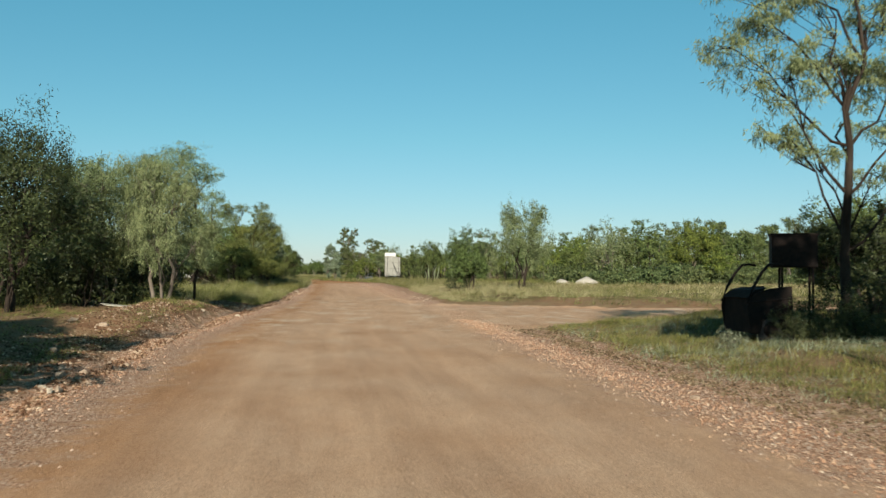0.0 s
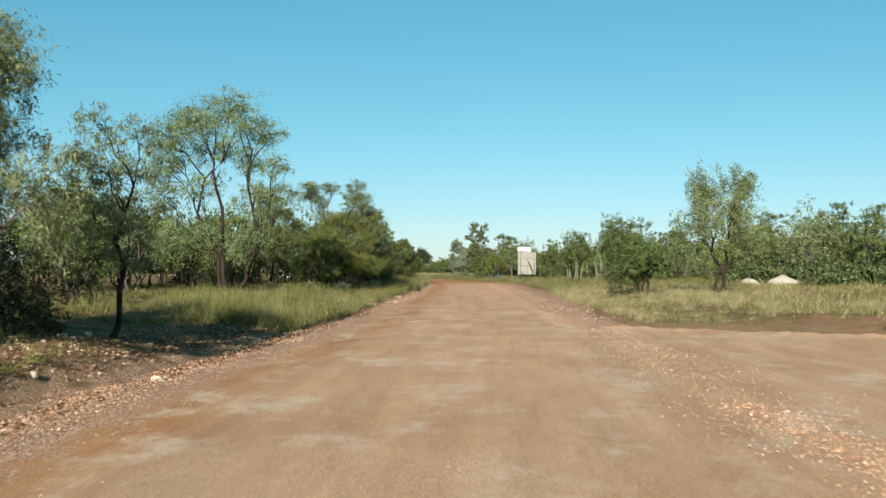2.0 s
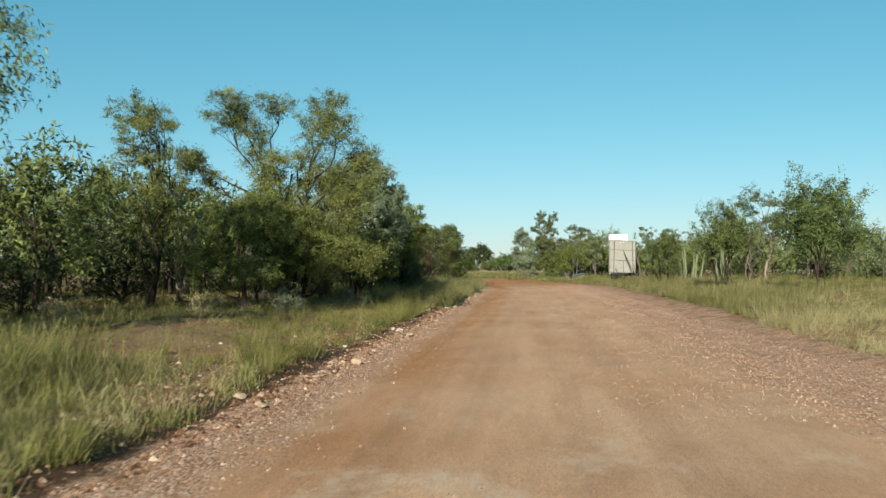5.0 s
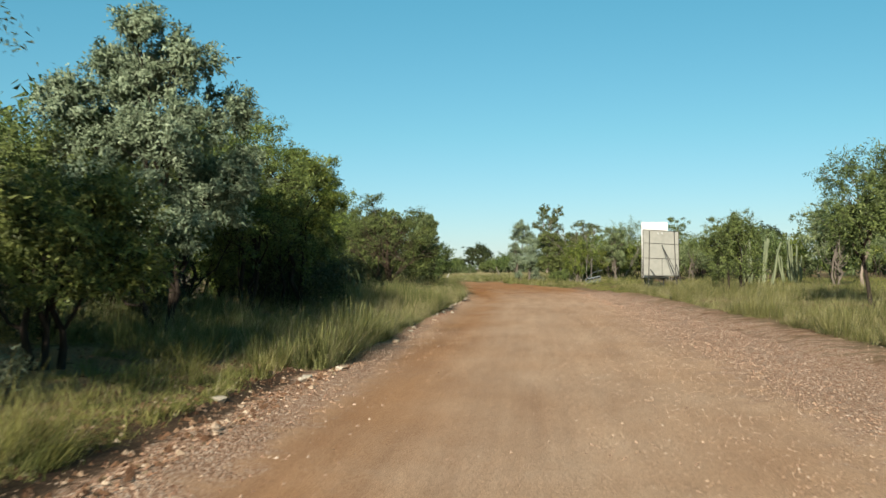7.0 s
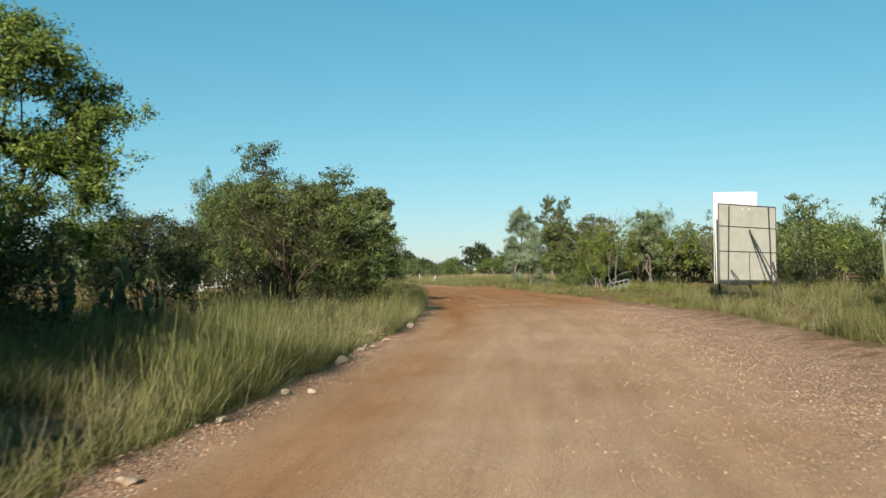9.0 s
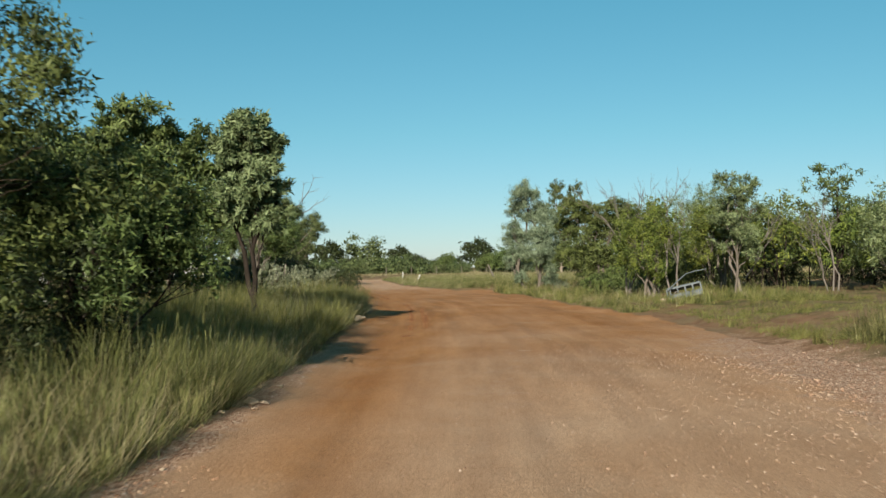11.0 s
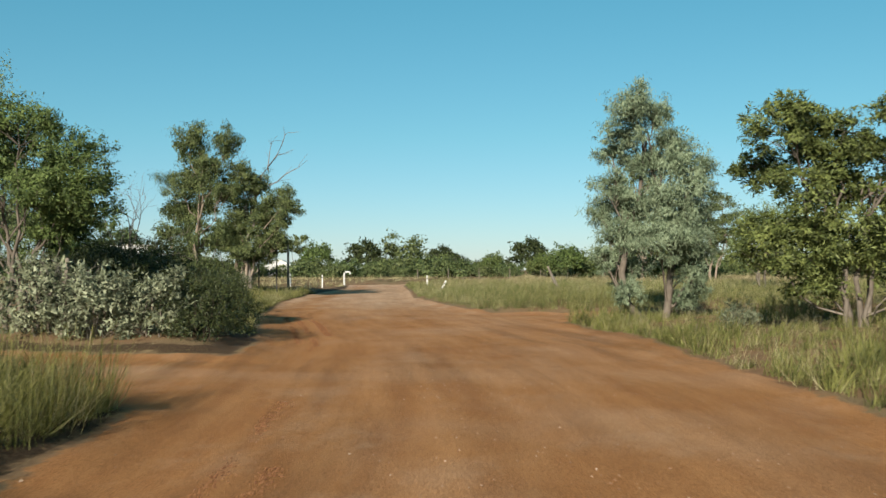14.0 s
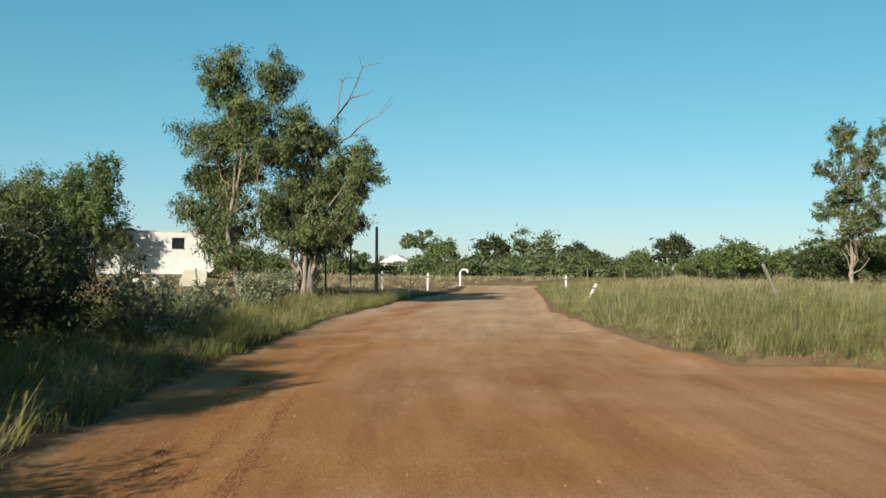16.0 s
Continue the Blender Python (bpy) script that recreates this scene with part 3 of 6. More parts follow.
roadside("bushy_tree", "low olive tree in the shade of the domed one", -8.1, 101.5, "dome", 3.8, 3.4, L_ACACIA, B_DARK, 9000, 92, stems=3)
roadside("acacia_tree", "tall acacia with open yellowing crown", -9.0, 97.6, "open", 6.1, 4.0, L_GREEN, B_DARK, 12000, 34, stems=3)
roadside("bushy_tree", "olive tree among the roadside scrub", -11.8, 106, "dome", 5.4, 4.4, L_OLIVE, B_DARK, 11224, 35, stems=3)
roadside("bushy_tree", "dark bushy tree above shaded grass", -9.4, 94.5, "dome", 4.3, 4.4, L_ACACIA, B_DARK, 12626, 36, stems=3)
roadside("needle_tree", "olive tree with brown twiggy middle", -7.3, 119.8, "dome", 5.6, 5.0, L_NEEDLE, B_BROWN, 12500, 15, stems=5, clumps=14, tuft=0.9, girth=0.09, size=(0.18, 0.075), lobes=[(-0.56, -0.8, 4.91, 0.6, 0.34), (-0.63, 0.2, 4.28, 0.71, 0.49), (-0.94, -0.4, 3.82, 0.71, 0.45), (1.52, 0.6, 3.99, 0.6, 0.4), (1.31, -0, 3.52, 0.58, 0.38), (0.16, -0.7, 3.37, 1, 0.58), (2.21, 0.3, 3.09, 0.6, 0.58), (1.97, -0.3, 2.63, 0.71, 0.51), (-1.87, 0.7, 3.16, 0.69, 0.34), (-1.19, 0.1, 2.76, 1, 0.49), (0.52, -0.5, 2.48, 1.27, 0.65), (1.72, 0.5, 1.99, 1.06, 0.65), (-1.45, -0.7, 1.87, 0.85, 0.49), (1.59, 0.2, 1.23, 1, 0.51), (-0.46, -0.4, 1.73, 0.85, 0.49), (0.75, 0, 1.36, 0.71, 0.43)])
HIGH = [(0.42 * math.cos(k * 2.4), 0.5 * math.sin(k * 2.4), 2.5 + 0.21 * k, 0.5, 0.42) for k in range(11)]
WIDE = [(2.0 * x, 1.8 * y, z, 0.85, 0.5) for x, y, z, _, _ in HIGH]
roadside("bushy_tree", "tall gum with high dense crown behind grass", -6.6, 132.3, "tall", 5.7, 3.6, L_GREY, B_DARK, 14000, 16, stems=2, size=(0.2, 0.09), lobes=HIGH)
roadside("acacia_tree", "grey-green acacia with twiggy stems", -17.6, 160.5, "dome", 6.9, 4.4, L_GREY, B_GREY, 13044, 17, stems=4)
roadside("bushy_tree", "rounded dark green tree with bare trunk fork", -13.9, 157.8, "dome", 5.1, 4.6, L_OLIVE, B_GREY, 20000, 18, stems=4, clumps=15, tuft=0.9, lobes=[
    (-0.65, 0, 4.55, 1.0, 0.42), (-1.5, 0.4, 4.1, 0.8, 0.45), (0.3, -0.5, 4.35, 0.8, 0.45), (1.0, 0.3, 3.8, 0.8, 0.5), (1.55, -0.2, 3.15, 0.7, 0.5), (1.25, 0.5, 2.55, 0.75, 0.5), (-1.75, -0.4, 3.3, 0.75, 0.5), (0.0, 0.6, 3.6, 0.95, 0.55), (-0.8, -0.6, 3.1, 0.95, 0.5), (0.6, -0.4, 2.9, 0.85, 0.5), (-1.8, 0.5, 2.4, 0.6, 0.45), (0.3, 0.8, 2.2, 0.8, 0.5)])
roadside("gum_tree", "tall gum with rounded clumps of leaves", -23.2, 190, "tall", 9.4, 4, L_EUC, B_PALE, 30000, 19, stems=3, size=(0.2, 0.075), girth=0.15, clumps=13, tuft=1.08, droop=0.8, lobes=[(-0.21, -0.8, 8.77, 0.95, 0.66), (1.08, 0.2, 8.37, 0.8, 0.85), (-0.69, -0.4, 7.91, 0.76, 0.66), (-1.05, 0.6, 6.81, 1, 0.71), (0.54, -0, 7.08, 1.08, 0.85), (-1.29, -0.7, 5.82, 0.95, 0.76), (0.19, 0.3, 5.77, 1.08, 0.8), (1.4, -0.3, 5.63, 0.66, 0.61), (-1.77, 0.7, 4.5, 0.8, 0.8), (-0.28, 0.1, 4.47, 1.08, 0.8), (-0.88, -0.5, 3.16, 1.04, 0.8), (0.58, 0.5, 3.14, 0.85, 0.8), (-0.26, -0.1, 2.05, 0.95, 0.76), (-2.01, -0.7, 3.39, 0.52, 0.47), (-1.49, 0.2, 2.05, 0.61, 0.66), (0.24, -0.4, 1.39, 0.8, 0.47)])
roadside("gum_tree", "leaning gum with rusty leaves and dead limb", -21.5, 191.6, "tall", 7.2, 5, L_EUC, B_PALE, 28000, 33, stems=4, size=(0.2, 0.075), girth=0.16, clumps=13, tuft=1.08, droop=0.8, lobes=[(-0.11, -0.8, 6.61, 0.84, 0.7), (0.63, 0.2, 6.02, 0.84, 0.65), (-0.47, -0.4, 5.49, 0.84, 0.74), (0.64, 0.6, 4.78, 1.09, 0.89), (2.08, -0, 5.3, 0.84, 0.7), (2.8, -0.7, 4.51, 0.74, 0.59), (1.61, 0.3, 4.09, 0.98, 0.74), (-0.34, -0.3, 3.9, 0.89, 0.84), (0.65, 0.7, 2.98, 1.09, 0.84), (2.1, 0.1, 3.08, 0.7, 0.65), (-0.07, -0.5, 2.09, 0.94, 0.7), (1.03, 0.5, 1.86, 0.79, 0.65), (-0.82, -0.1, 2.77, 0.65, 0.74), (2.57, -0.7, 3.85, 0.44, 0.44)])
roadside("sparse_tree", "tall sparse wattle with dark trunk", 9.85, 17.3, "tall", 8.2, 4.6, L_GREY, B_DARK, 14000, 20, girth=0.12, droop=1.3, size=(0.18, 0.034), clumps=15, lobes=[
    (-2.3, 0, 5.4, 0.8, 0.5), (-1.7, 0.3, 6.3, 0.85, 0.55), (-1.3, -0.3, 4.8, 0.8, 0.5), (-0.6, 0, 6.6, 0.85, 0.55), (0.1, 0.3, 7.2, 0.85, 0.555), (0.8, 0, 6.3, 0.85, 0.55), (-0.5, -0.3, 5.4, 0.8, 0.5), (0.4, 0.4, 5.0, 0.7, 0.5), (1.3, 0, 5.2, 0.85, 0.55),
    (-1.2, 0.2, 3.9, 0.7, 0.5), (-0.6, 0, 3.5, 0.45, 0.3), (0.9, -0.2, 4.1, 0.8, 0.5), (0.5, 0, 3.1, 0.4, 0.3), (1.6, 0.2, 3.4, 0.7, 0.5), (-0.5, 0.3, 7.8, 0.85, 0.55), (-1.5, 0, 7.4, 0.85, 0.55), (1.2, 0.2, 7.5, 0.85, 0.55)])
roadside("grey_acacia", "pale grey-green tree on the plain", 12.8, 63, "dome", 6.2, 4.2, L_GREY, B_DARK, 11594, 21, stems=3)
roadside("bushy_tree", "low olive tree beside the track", 9.0, 62.6, "dome", 2.9, 2.7, L_OLIVE, B_DARK, 9000, 22, stems=3)
roadside("bushy_tree", "olive tree with open top", 11.8, 87, "dome", 5.3, 3.6, L_OLIVE, B_DARK, 10000, 23, stems=2)
roadside("bushy_tree", "small olive tree behind tall grass", 9.9, 96, "dome", 4.7, 3.2, L_OLIVE, B_DARK, 8332, 24, stems=2)
roadside("bushy_tree", "small olive tree behind tall grass", 9.0, 110.7, "dome", 3.9, 2.5, L_OLIVE, B_DARK, 6000, 25, stems=2)
roadside("gum_tree", "gum with clumped crown beyond the cactus", 18.6, 123.5, "open", 7.6, 5.4, L_EUC, B_PALE, 8696, 26)
roadside("pale_gum", "silvery gum tree with pale twin trunks", 0.0, 164.4, "tall", 6.2, 2.4, L_SILVER, B_GREY, 30000, 27, stems=2, droop=1.0, size=(0.19, 0.045), girth=0.15, clumps=14, tuft=1.05, lobes=[(-0.64, -0.8, 5.55, 0.52, 0.42), (-0.88, 0.2, 4.89, 0.55, 0.42), (-0.12, -0.4, 5.1, 0.57, 0.47), (-1.11, 0.6, 4.35, 0.42, 0.27), (0.45, -0.0, 4.36, 0.64, 0.5), (0.9, -0.7, 3.75, 0.57, 0.55), (-0.13, 0.3, 4.02, 0.62, 0.45), (-1.06, -0.3, 3.44, 0.57, 0.42), (-1.42, 0.7, 2.84, 0.52, 0.42), (-0.48, 0.1, 2.95, 0.69, 0.5), (0.44, -0.5, 3.05, 0.74, 0.55), (1.0, 0.5, 2.68, 0.52, 0.5), (-0.9, -0.1, 2.11, 0.64, 0.45), (0.2, -0.7, 2.1, 0.74, 0.45), (1.05, 0.2, 1.85, 0.47, 0.45), (-1.43, -0.4, 1.63, 0.37, 0.32), (-0.61, 0.6, 1.27, 0.55, 0.32), (0.99, 0.0, 1.03, 0.42, 0.42), (-0.73, -0.6, 0.67, 0.35, 0.3), (0.76, 0.4, 0.55, 0.37, 0.27)])
roadside("bushy_tree", "dense olive tree with pale dead stems below", 3.4, 158.6, "dome", 5.0, 5.0, L_OLIVE, B_GREY, 22000, 28, stems=5, clumps=14, tuft=0.8, size=(0.18, 0.075), lobes=[(-1.6, -0.8, 3.88, 0.58, 0.49), (-0.84, 0.2, 4.07, 0.63, 0.4), (-0.24, -0.4, 3.71, 0.69, 0.49), (-1.75, 0.6, 3.18, 0.49, 0.43), (-1.07, -0.0, 3.02, 0.81, 0.63), (0.85, -0.7, 4.03, 0.69, 0.37), (1.51, 0.3, 3.66, 0.58, 0.4), (0.7, -0.3, 3.4, 0.72, 0.49), (0.02, 0.7, 2.72, 0.86, 0.58), (-1.22, 0.1, 2.04, 0.95, 0.58), (-1.78, -0.5, 1.48, 0.63, 0.52), (1.09, 0.5, 2.56, 0.78, 0.63), (-0.13, -0.1, 1.74, 1.01, 0.58), (1.48, -0.7, 1.72, 0.58, 0.58), (-0.83, 0.2, 0.91, 0.72, 0.37), (0.8, -0.4, 1.18, 0.72, 0.49)])
roadside("bushy_tree", "green tree among bare dead limbs", 4.3, 146.2, "dome", 3.9, 2.6, L_GREEN, B_GREY, 8000, 29, stems=4)
roadside("bushy_tree", "bushy olive tree behind the tipped wreck", 7.2, 148.0, "dome", 3.7, 3.0, L_GREEN, B_GREY, 10000, 83, stems=4)
roadside("grey_acacia", "thin grey-green tree behind the tipped wreck", 7.0, 144.0, "tall", 4.6, 2.0, L_GREY, B_GREY, 6000, 84, stems=2)
roadside("shrub", "low olive shrub under the dead limbs", 2.9, 151.5, "shrub", 1.3, 1.8, L_OLIVE, B_GREY, 5000, 85, "shrub")
roadside("shrub", "low olive shrub under the dead limbs", 4.6, 154.5, "shrub", 1.6, 2.2, L_OLIVE, B_GREY, 5000, 86, "shrub")
roadside("shrub", "low olive shrub under the dead limbs", 5.2, 150.5, "shrub", 1.6, 2.2, L_OLIVE, B_GREY, 5000, 87, "shrub")
roadside("gum_tree", "bushy gum on the grass plain", 10.6, 237, "tall", 9.5, 6.5, L_EUC, B_PALE, 10000, 32, stems=2, size=(0.32, 0.12), girth=0.2)
roadside("gum_tree", "tall dark gum on the grass plain", 3.3, 229, "tall", 12.0, 6.0, L_EUC, B_PALE, 12000, 30, stems=2, size=(0.32, 0.12), girth=0.2, lobes=[
    (1.5 * math.cos(k * 2.4) + (0.4 if k > 10 else 0), 1.5 * math.sin(k * 2.4), 3.0 + 0.58 * k, 1.35 - 0.03 * k, 0.95) for k in range(15)])
roadside("bushy_tree", "grey-green tree behind the signboards", 9.8, 167, "dome", 6.2, 5.0, L_GREY, B_GREY, 10000, 31, stems=2)
roadside("bushy_tree", "dark rounded tree beside the drive", -17.6, 171.0, "shrub", 2.4, 3.0, L_DARK, B_DARK, 9821, 37, stems=3)
roadside("bushy_tree", "dark rounded tree beside the drive", -18.8, 169.0, "shrub", 2.5, 3.4, L_DARK, B_DARK, 8418, 38, stems=3)
roadside("bushy_tree", "olive bush mass behind the verge grass", -6.6, 93.0, "dome", 5.2, 3.6, L_ACACIA, B_DARK, 9119, 40, stems=3)
roadside("acacia_tree", "dark acacia beside the first stretch of road", -7.1, 5.4, "dome", 6.2, 4.8, L_OLIVE, B_DARK, 9000, 61, stems=3, size=(0.26, 0.12))
roadside("acacia_tree", "dark acacia beside the first stretch of road", -9.2, 8.6, "dome", 6.4, 5.0, L_OLIVE, B_DARK, 9000, 62, stems=3, size=(0.26, 0.12))
roadside("acacia_tree", "dark acacia beside the first stretch of road", -11.6, 11.0, "dome", 6.6, 5.0, L_OLIVE, B_DARK, 9000, 63, stems=3, size=(0.26, 0.12))
# added out of view, only to cast shade on the wreck and tank
roadside("acacia_tree", "unseen acacia added to shade the rusty wreck", 7.3, 6.4, "tall", 7.0, 4.4, L_OLIVE, B_DARK, 6000, 65, stems=2, size=(0.26, 0.12), lobes=[(1.3 * math.cos(k * 2.4), 1.3 * math.sin(k * 2.4), 4.5 + 0.25 * k, 0.9, 0.55) for k in range(9)])
roadside("acacia_tree", "dark green acacia beside the caravan", -40.4, 199.5, "dome", 6.9, 7.5, L_OLIVE, B_DARK, 12000, 94, stems=3, size=(0.24, 0.11), clumps=14)
roadside("acacia_tree", "tall green acacia before the caravan", -36.6, 198.6, "dome", 7.2, 3.4, L_OLIVE, B_DARK, 9000, 95, stems=2, size=(0.24, 0.11), clumps=14)
roadside("bushy_tree", "bright green domed tree standing out of the scrub", 35.5, 91, "dome", 6.6, 6.0, L_GREEN, B_DARK, 9000, 96, stems=2, size=(0.24, 0.11))
roadside("bushy_tree", "olive tree shading the verge grass", -7.2, 97.6, "dome", 4.3, 3.6, L_OLIVE, B_DARK, 10350, 64, stems=3)
roadside("slender_tree", "thin twiggy tree with yellow leaves at the verge", -6.1, 95.6, "open", 4.6, 3.0, L_GREEN, B_DARK, 5000, 88, stems=3)
roadside("bushy_tree", "dark olive bush shading the verge grass", -8.3, 86.0, "dome", 4.6, 4.0, L_OLIVE, B_DARK, 11000, 66, stems=3)
roadside("bushy_tree", "dark bush behind the rusty tank", 11.6, 19.6, "dome", 3.0, 3.0, L_DARK, B_DARK, 7000, 68, stems=3)
roadside("bushy_tree", "dark olive bush behind the rusty tank", 13.4, 22.5, "dome", 3.6, 3.4, L_OLIVE, B_DARK, 7000, 69, stems=3)
roadside("acacia_tree", "tall dense acacia behind the cactus hedge", -18.2, 147.0, "dome", 7.4, 5.0, L_OLIVE, B_DARK, 9000, 72, stems=3, size=(0.24, 0.11))
roadside("bushy_tree", "tall gum with high dense crown behind grass", -8.9, 132.2, "tall", 5.7, 3.6, L_OLIVE, B_DARK, 14000, 71, stems=2, size=(0.2, 0.09), lobes=WIDE)
roadside("acacia_tree", "dense acacia shading the cactus hedge", -14.6, 138.6, "dome", 6.0, 4.5, L_OLIVE, B_DARK, 9000, 74, stems=3, size=(0.22, 0.1))
roadside("acacia_tree", "dense acacia shading the cactus hedge", -12.6, 139.2, "dome", 5.2, 3.6, L_OLIVE, B_DARK, 8000, 75, stems=3, size=(0.22, 0.1))
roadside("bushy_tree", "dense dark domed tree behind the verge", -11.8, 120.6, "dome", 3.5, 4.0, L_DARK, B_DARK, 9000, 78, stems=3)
roadside("bushy_tree", "dense dark domed tree behind the verge", -14.2, 121.8, "dome", 3.8, 4.2, L_OLIVE, B_DARK, 9000, 79, stems=3)
roadside("bushy_tree", "low olive bush beside the verge grass", -5.1, 121.6, "dome", 3.0, 2.8, L_OLIVE, B_DARK, 8000, 80, stems=3)


# ---- woods behind ----
SPECIES = [
    ("bushy_tree", "olive bushy tree in the scrub", tree_meshes(41, "dome", 4.8, 4.2, L_OLIVE, B_DARK, 2300, size=(0.25, 0.088), stems=3, clumps=8, twigs=False)),
    ("bushy_tree", "bright green domed tree in the scrub", tree_meshes(42, "dome", 4.6, 4.4, L_GREEN, B_DARK, 2300, size=(0.25, 0.088), stems=2, clumps=8, twigs=False)),
    ("grey_acacia", "grey-green acacia in the scrub", tree_meshes(43, "dome", 5.6, 4.4, L_GREY, B_GREY, 2300, size=(0.27, 0.075), stems=3, clumps=8, twigs=False)),
    ("gum_tree", "gum with clumped crown and pale limbs", tree_meshes(44, "open", 7.0, 5.0, L_EUC, B_PALE, 2700, size=(0.24, 0.08), stems=2, clumps=8, twigs=False)),
    ("slender_tree", "slender olive tree in the scrub", tree_meshes(45, "tall", 6.2, 3.2, L_OLIVE, B_DARK, 2500, size=(0.23, 0.075), clumps=8, twigs=False)),
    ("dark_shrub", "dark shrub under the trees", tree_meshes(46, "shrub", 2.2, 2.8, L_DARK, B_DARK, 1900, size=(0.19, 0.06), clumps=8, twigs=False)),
]
FAR = [
    ("far_tree", "distant dark bush tree on the plain", tree_meshes(51, "dome", 6.0, 7.0, L_DARK, B_DARK, 3000, size=(0.5, 0.28), stems=2, clumps=9, tuft=1.0, twigs=False, limbs=False)),
    ("far_tree", "distant olive bush tree on the plain", tree_meshes(52, "shrub", 6.0, 7.5, L_EUC, B_DARK, 3000, size=(0.5, 0.28), stems=2, clumps=9, tuft=1.0, twigs=False, limbs=False)),
    ("far_gum", "distant grey gum above the tree line", tree_meshes(53, "open", 9.0, 7.0, L_EUC, B_GREY, 2600, size=(0.5, 0.24), clumps=8, tuft=1.0, twigs=False, limbs=False)),
    ("far_tree", "distant grey-green tree on the plain", tree_meshes(54, "dome", 6.2, 6.5, L_OLIVE, B_GREY, 3000, size=(0.5, 0.26), stems=2, clumps=9, tuft=1.0, twigs=False, limbs=False)),
    ("far_bush", "distant dark low bush on the plain", tree_meshes(55, "shrub", 2.8, 6.0, L_EUC, B_DARK, 1500, size=(0.42, 0.22), stems=2, clumps=7, tuft=0.9, twigs=False, limbs=False)),
]


def stand(kinds, weights, x0, x1, y0, y1, count, seed, group, s0=0.75, s1=1.2, gap=2.4):
    """Scatters trees over a stretch of the plan, clear of the road and of one another."""
    rng, placed = np.random.RandomState(seed), []
    for _ in range(count * 6):
        x, y = rng.uniform(x0, x1), rng.uniform(y0, y1)
        if x1 - x0 > 20:  # a ragged outline
            x, y = x + rng.normal(0, 0.07) * (x1 - x0) * (1 if x > (x0 + x1) / 2 else 0.3) * np.sign(x0 + x1), y + rng.normal(0, 3)
        if len(placed) >= count:
            break
        if inside_road(x, y) > -3.0 or any((x - a) ** 2 + (y - b) ** 2 < gap**2 for a, b in placed):
            continue
        placed.append((x, y))
        name, label, meshes = kinds[rng.choice(len(kinds), p=np.array(weights) / sum(weights))]
        put_tree(name, label, x, y, meshes, rng.uniform(0, 360), rng.uniform(s0, s1), group, "shrub" if "shrub" in name else "tree")


stand(SPECIES, (3, 2, 3, 1, 2, 3), -24, -11.5, 22, 58, 22, 1, "scrub west of the road", 0.5, 0.75)
stand(SPECIES, (4, 3, 2, 1, 2, 3), -24, -12.5, 64, 96, 20, 2, "scrub west of the road", gap=2.8)
stand(SPECIES, (4, 3, 2, 0, 1, 3), -24, -12.5, 96, 107, 8, 3, "scrub west of the road", 0.7, 1.0)
stand(SPECIES, (4, 3, 2, 0, 1, 3), -32, -15.5, 108, 142, 20, 23, "scrub west of the road", 0.42, 0.62)
stand(SPECIES, (4, 2, 3, 2, 1, 0), -55, -25, 50, 130, 22, 4, "scrub west of the road", 0.8, 1.15, 4)
stand(SPECIES, (3, 2, 2, 2, 2, 1), 24, 62, 88, 135, 42, 5, "scrub east of the plain", 0.85, 1.22, 3.2)
stand(SPECIES, (3, 2, 3, 1, 1, 2), 12, 32, 118, 168, 24, 6, "scrub east of the road", 0.65, 1.0)
stand(SPECIES, (3, 2, 3, 0, 1, 1), 5.0, 16, 148, 163, 8, 7, "scrub east of the road", 0.7, 0.95)
stand(SPECIES, (2, 0, 1, 0, 0, 2), -24, -10, 70, 108, 24, 13, "undergrowth west of the road", 0.7, 1.2, 1.6)
stand(SPECIES, (0, 0, 0, 0, 0, 1), -22, -11, 24, 60, 22, 14, "undergrowth west of the road", 0.6, 1.1, 1.6)
stand(SPECIES, (1, 0, 0, 0, 0, 3), 5.5, 24, 148, 172, 34, 15, "undergrowth east of the road", 0.6, 1.0, 1.5)
stand(FAR, (3, 3, 0, 3, 4), -6, 44, 236, 266, 28, 16, "low trees across the grass plain", 0.4, 0.7, 3.0)
roadside("grey_acacia", "grey-green tree on the plain behind the pale gum", 7.6, 193, "dome", 5.4, 4.0, L_GREY, B_GREY, 6000, 90, stems=3)
stand(FAR, (3, 4, 1, 3, 2), 30, 150, 140, 260, 26, 8, "distant tree line", 0.8, 1.2, 6)
stand(FAR, (3, 4, 1, 4, 0), -115, 70, 288, 330, 80, 9, "distant tree line", 0.35, 0.62, 2.6)
stand(FAR, (3, 4, 1, 2, 3), -150, -45, 215, 290, 26, 10, "distant tree line", 0.7, 1.0, 6)

stand(FAR, (3, 4, 1, 3, 3), 45, 110, 104, 160, 26, 41, "trees behind the eastern scrub", 0.7, 1.0, 4)
stand(FAR, (0, 0, 0, 0, 1), -130, 85, 281, 287, 95, 11, "distant bushes", 0.5, 1.1, 1.6)
stand(FAR, (0, 0, 0, 0, 1), 30, 150, 128, 156, 60, 21, "bushes under the eastern scrub", 0.5, 0.9, 1.8)
stand(FAR, (0, 0, 0, 0, 1), 25, 66, 84, 100, 34, 12, "bushes under the eastern scrub", 0.45, 0.7, 2.5)
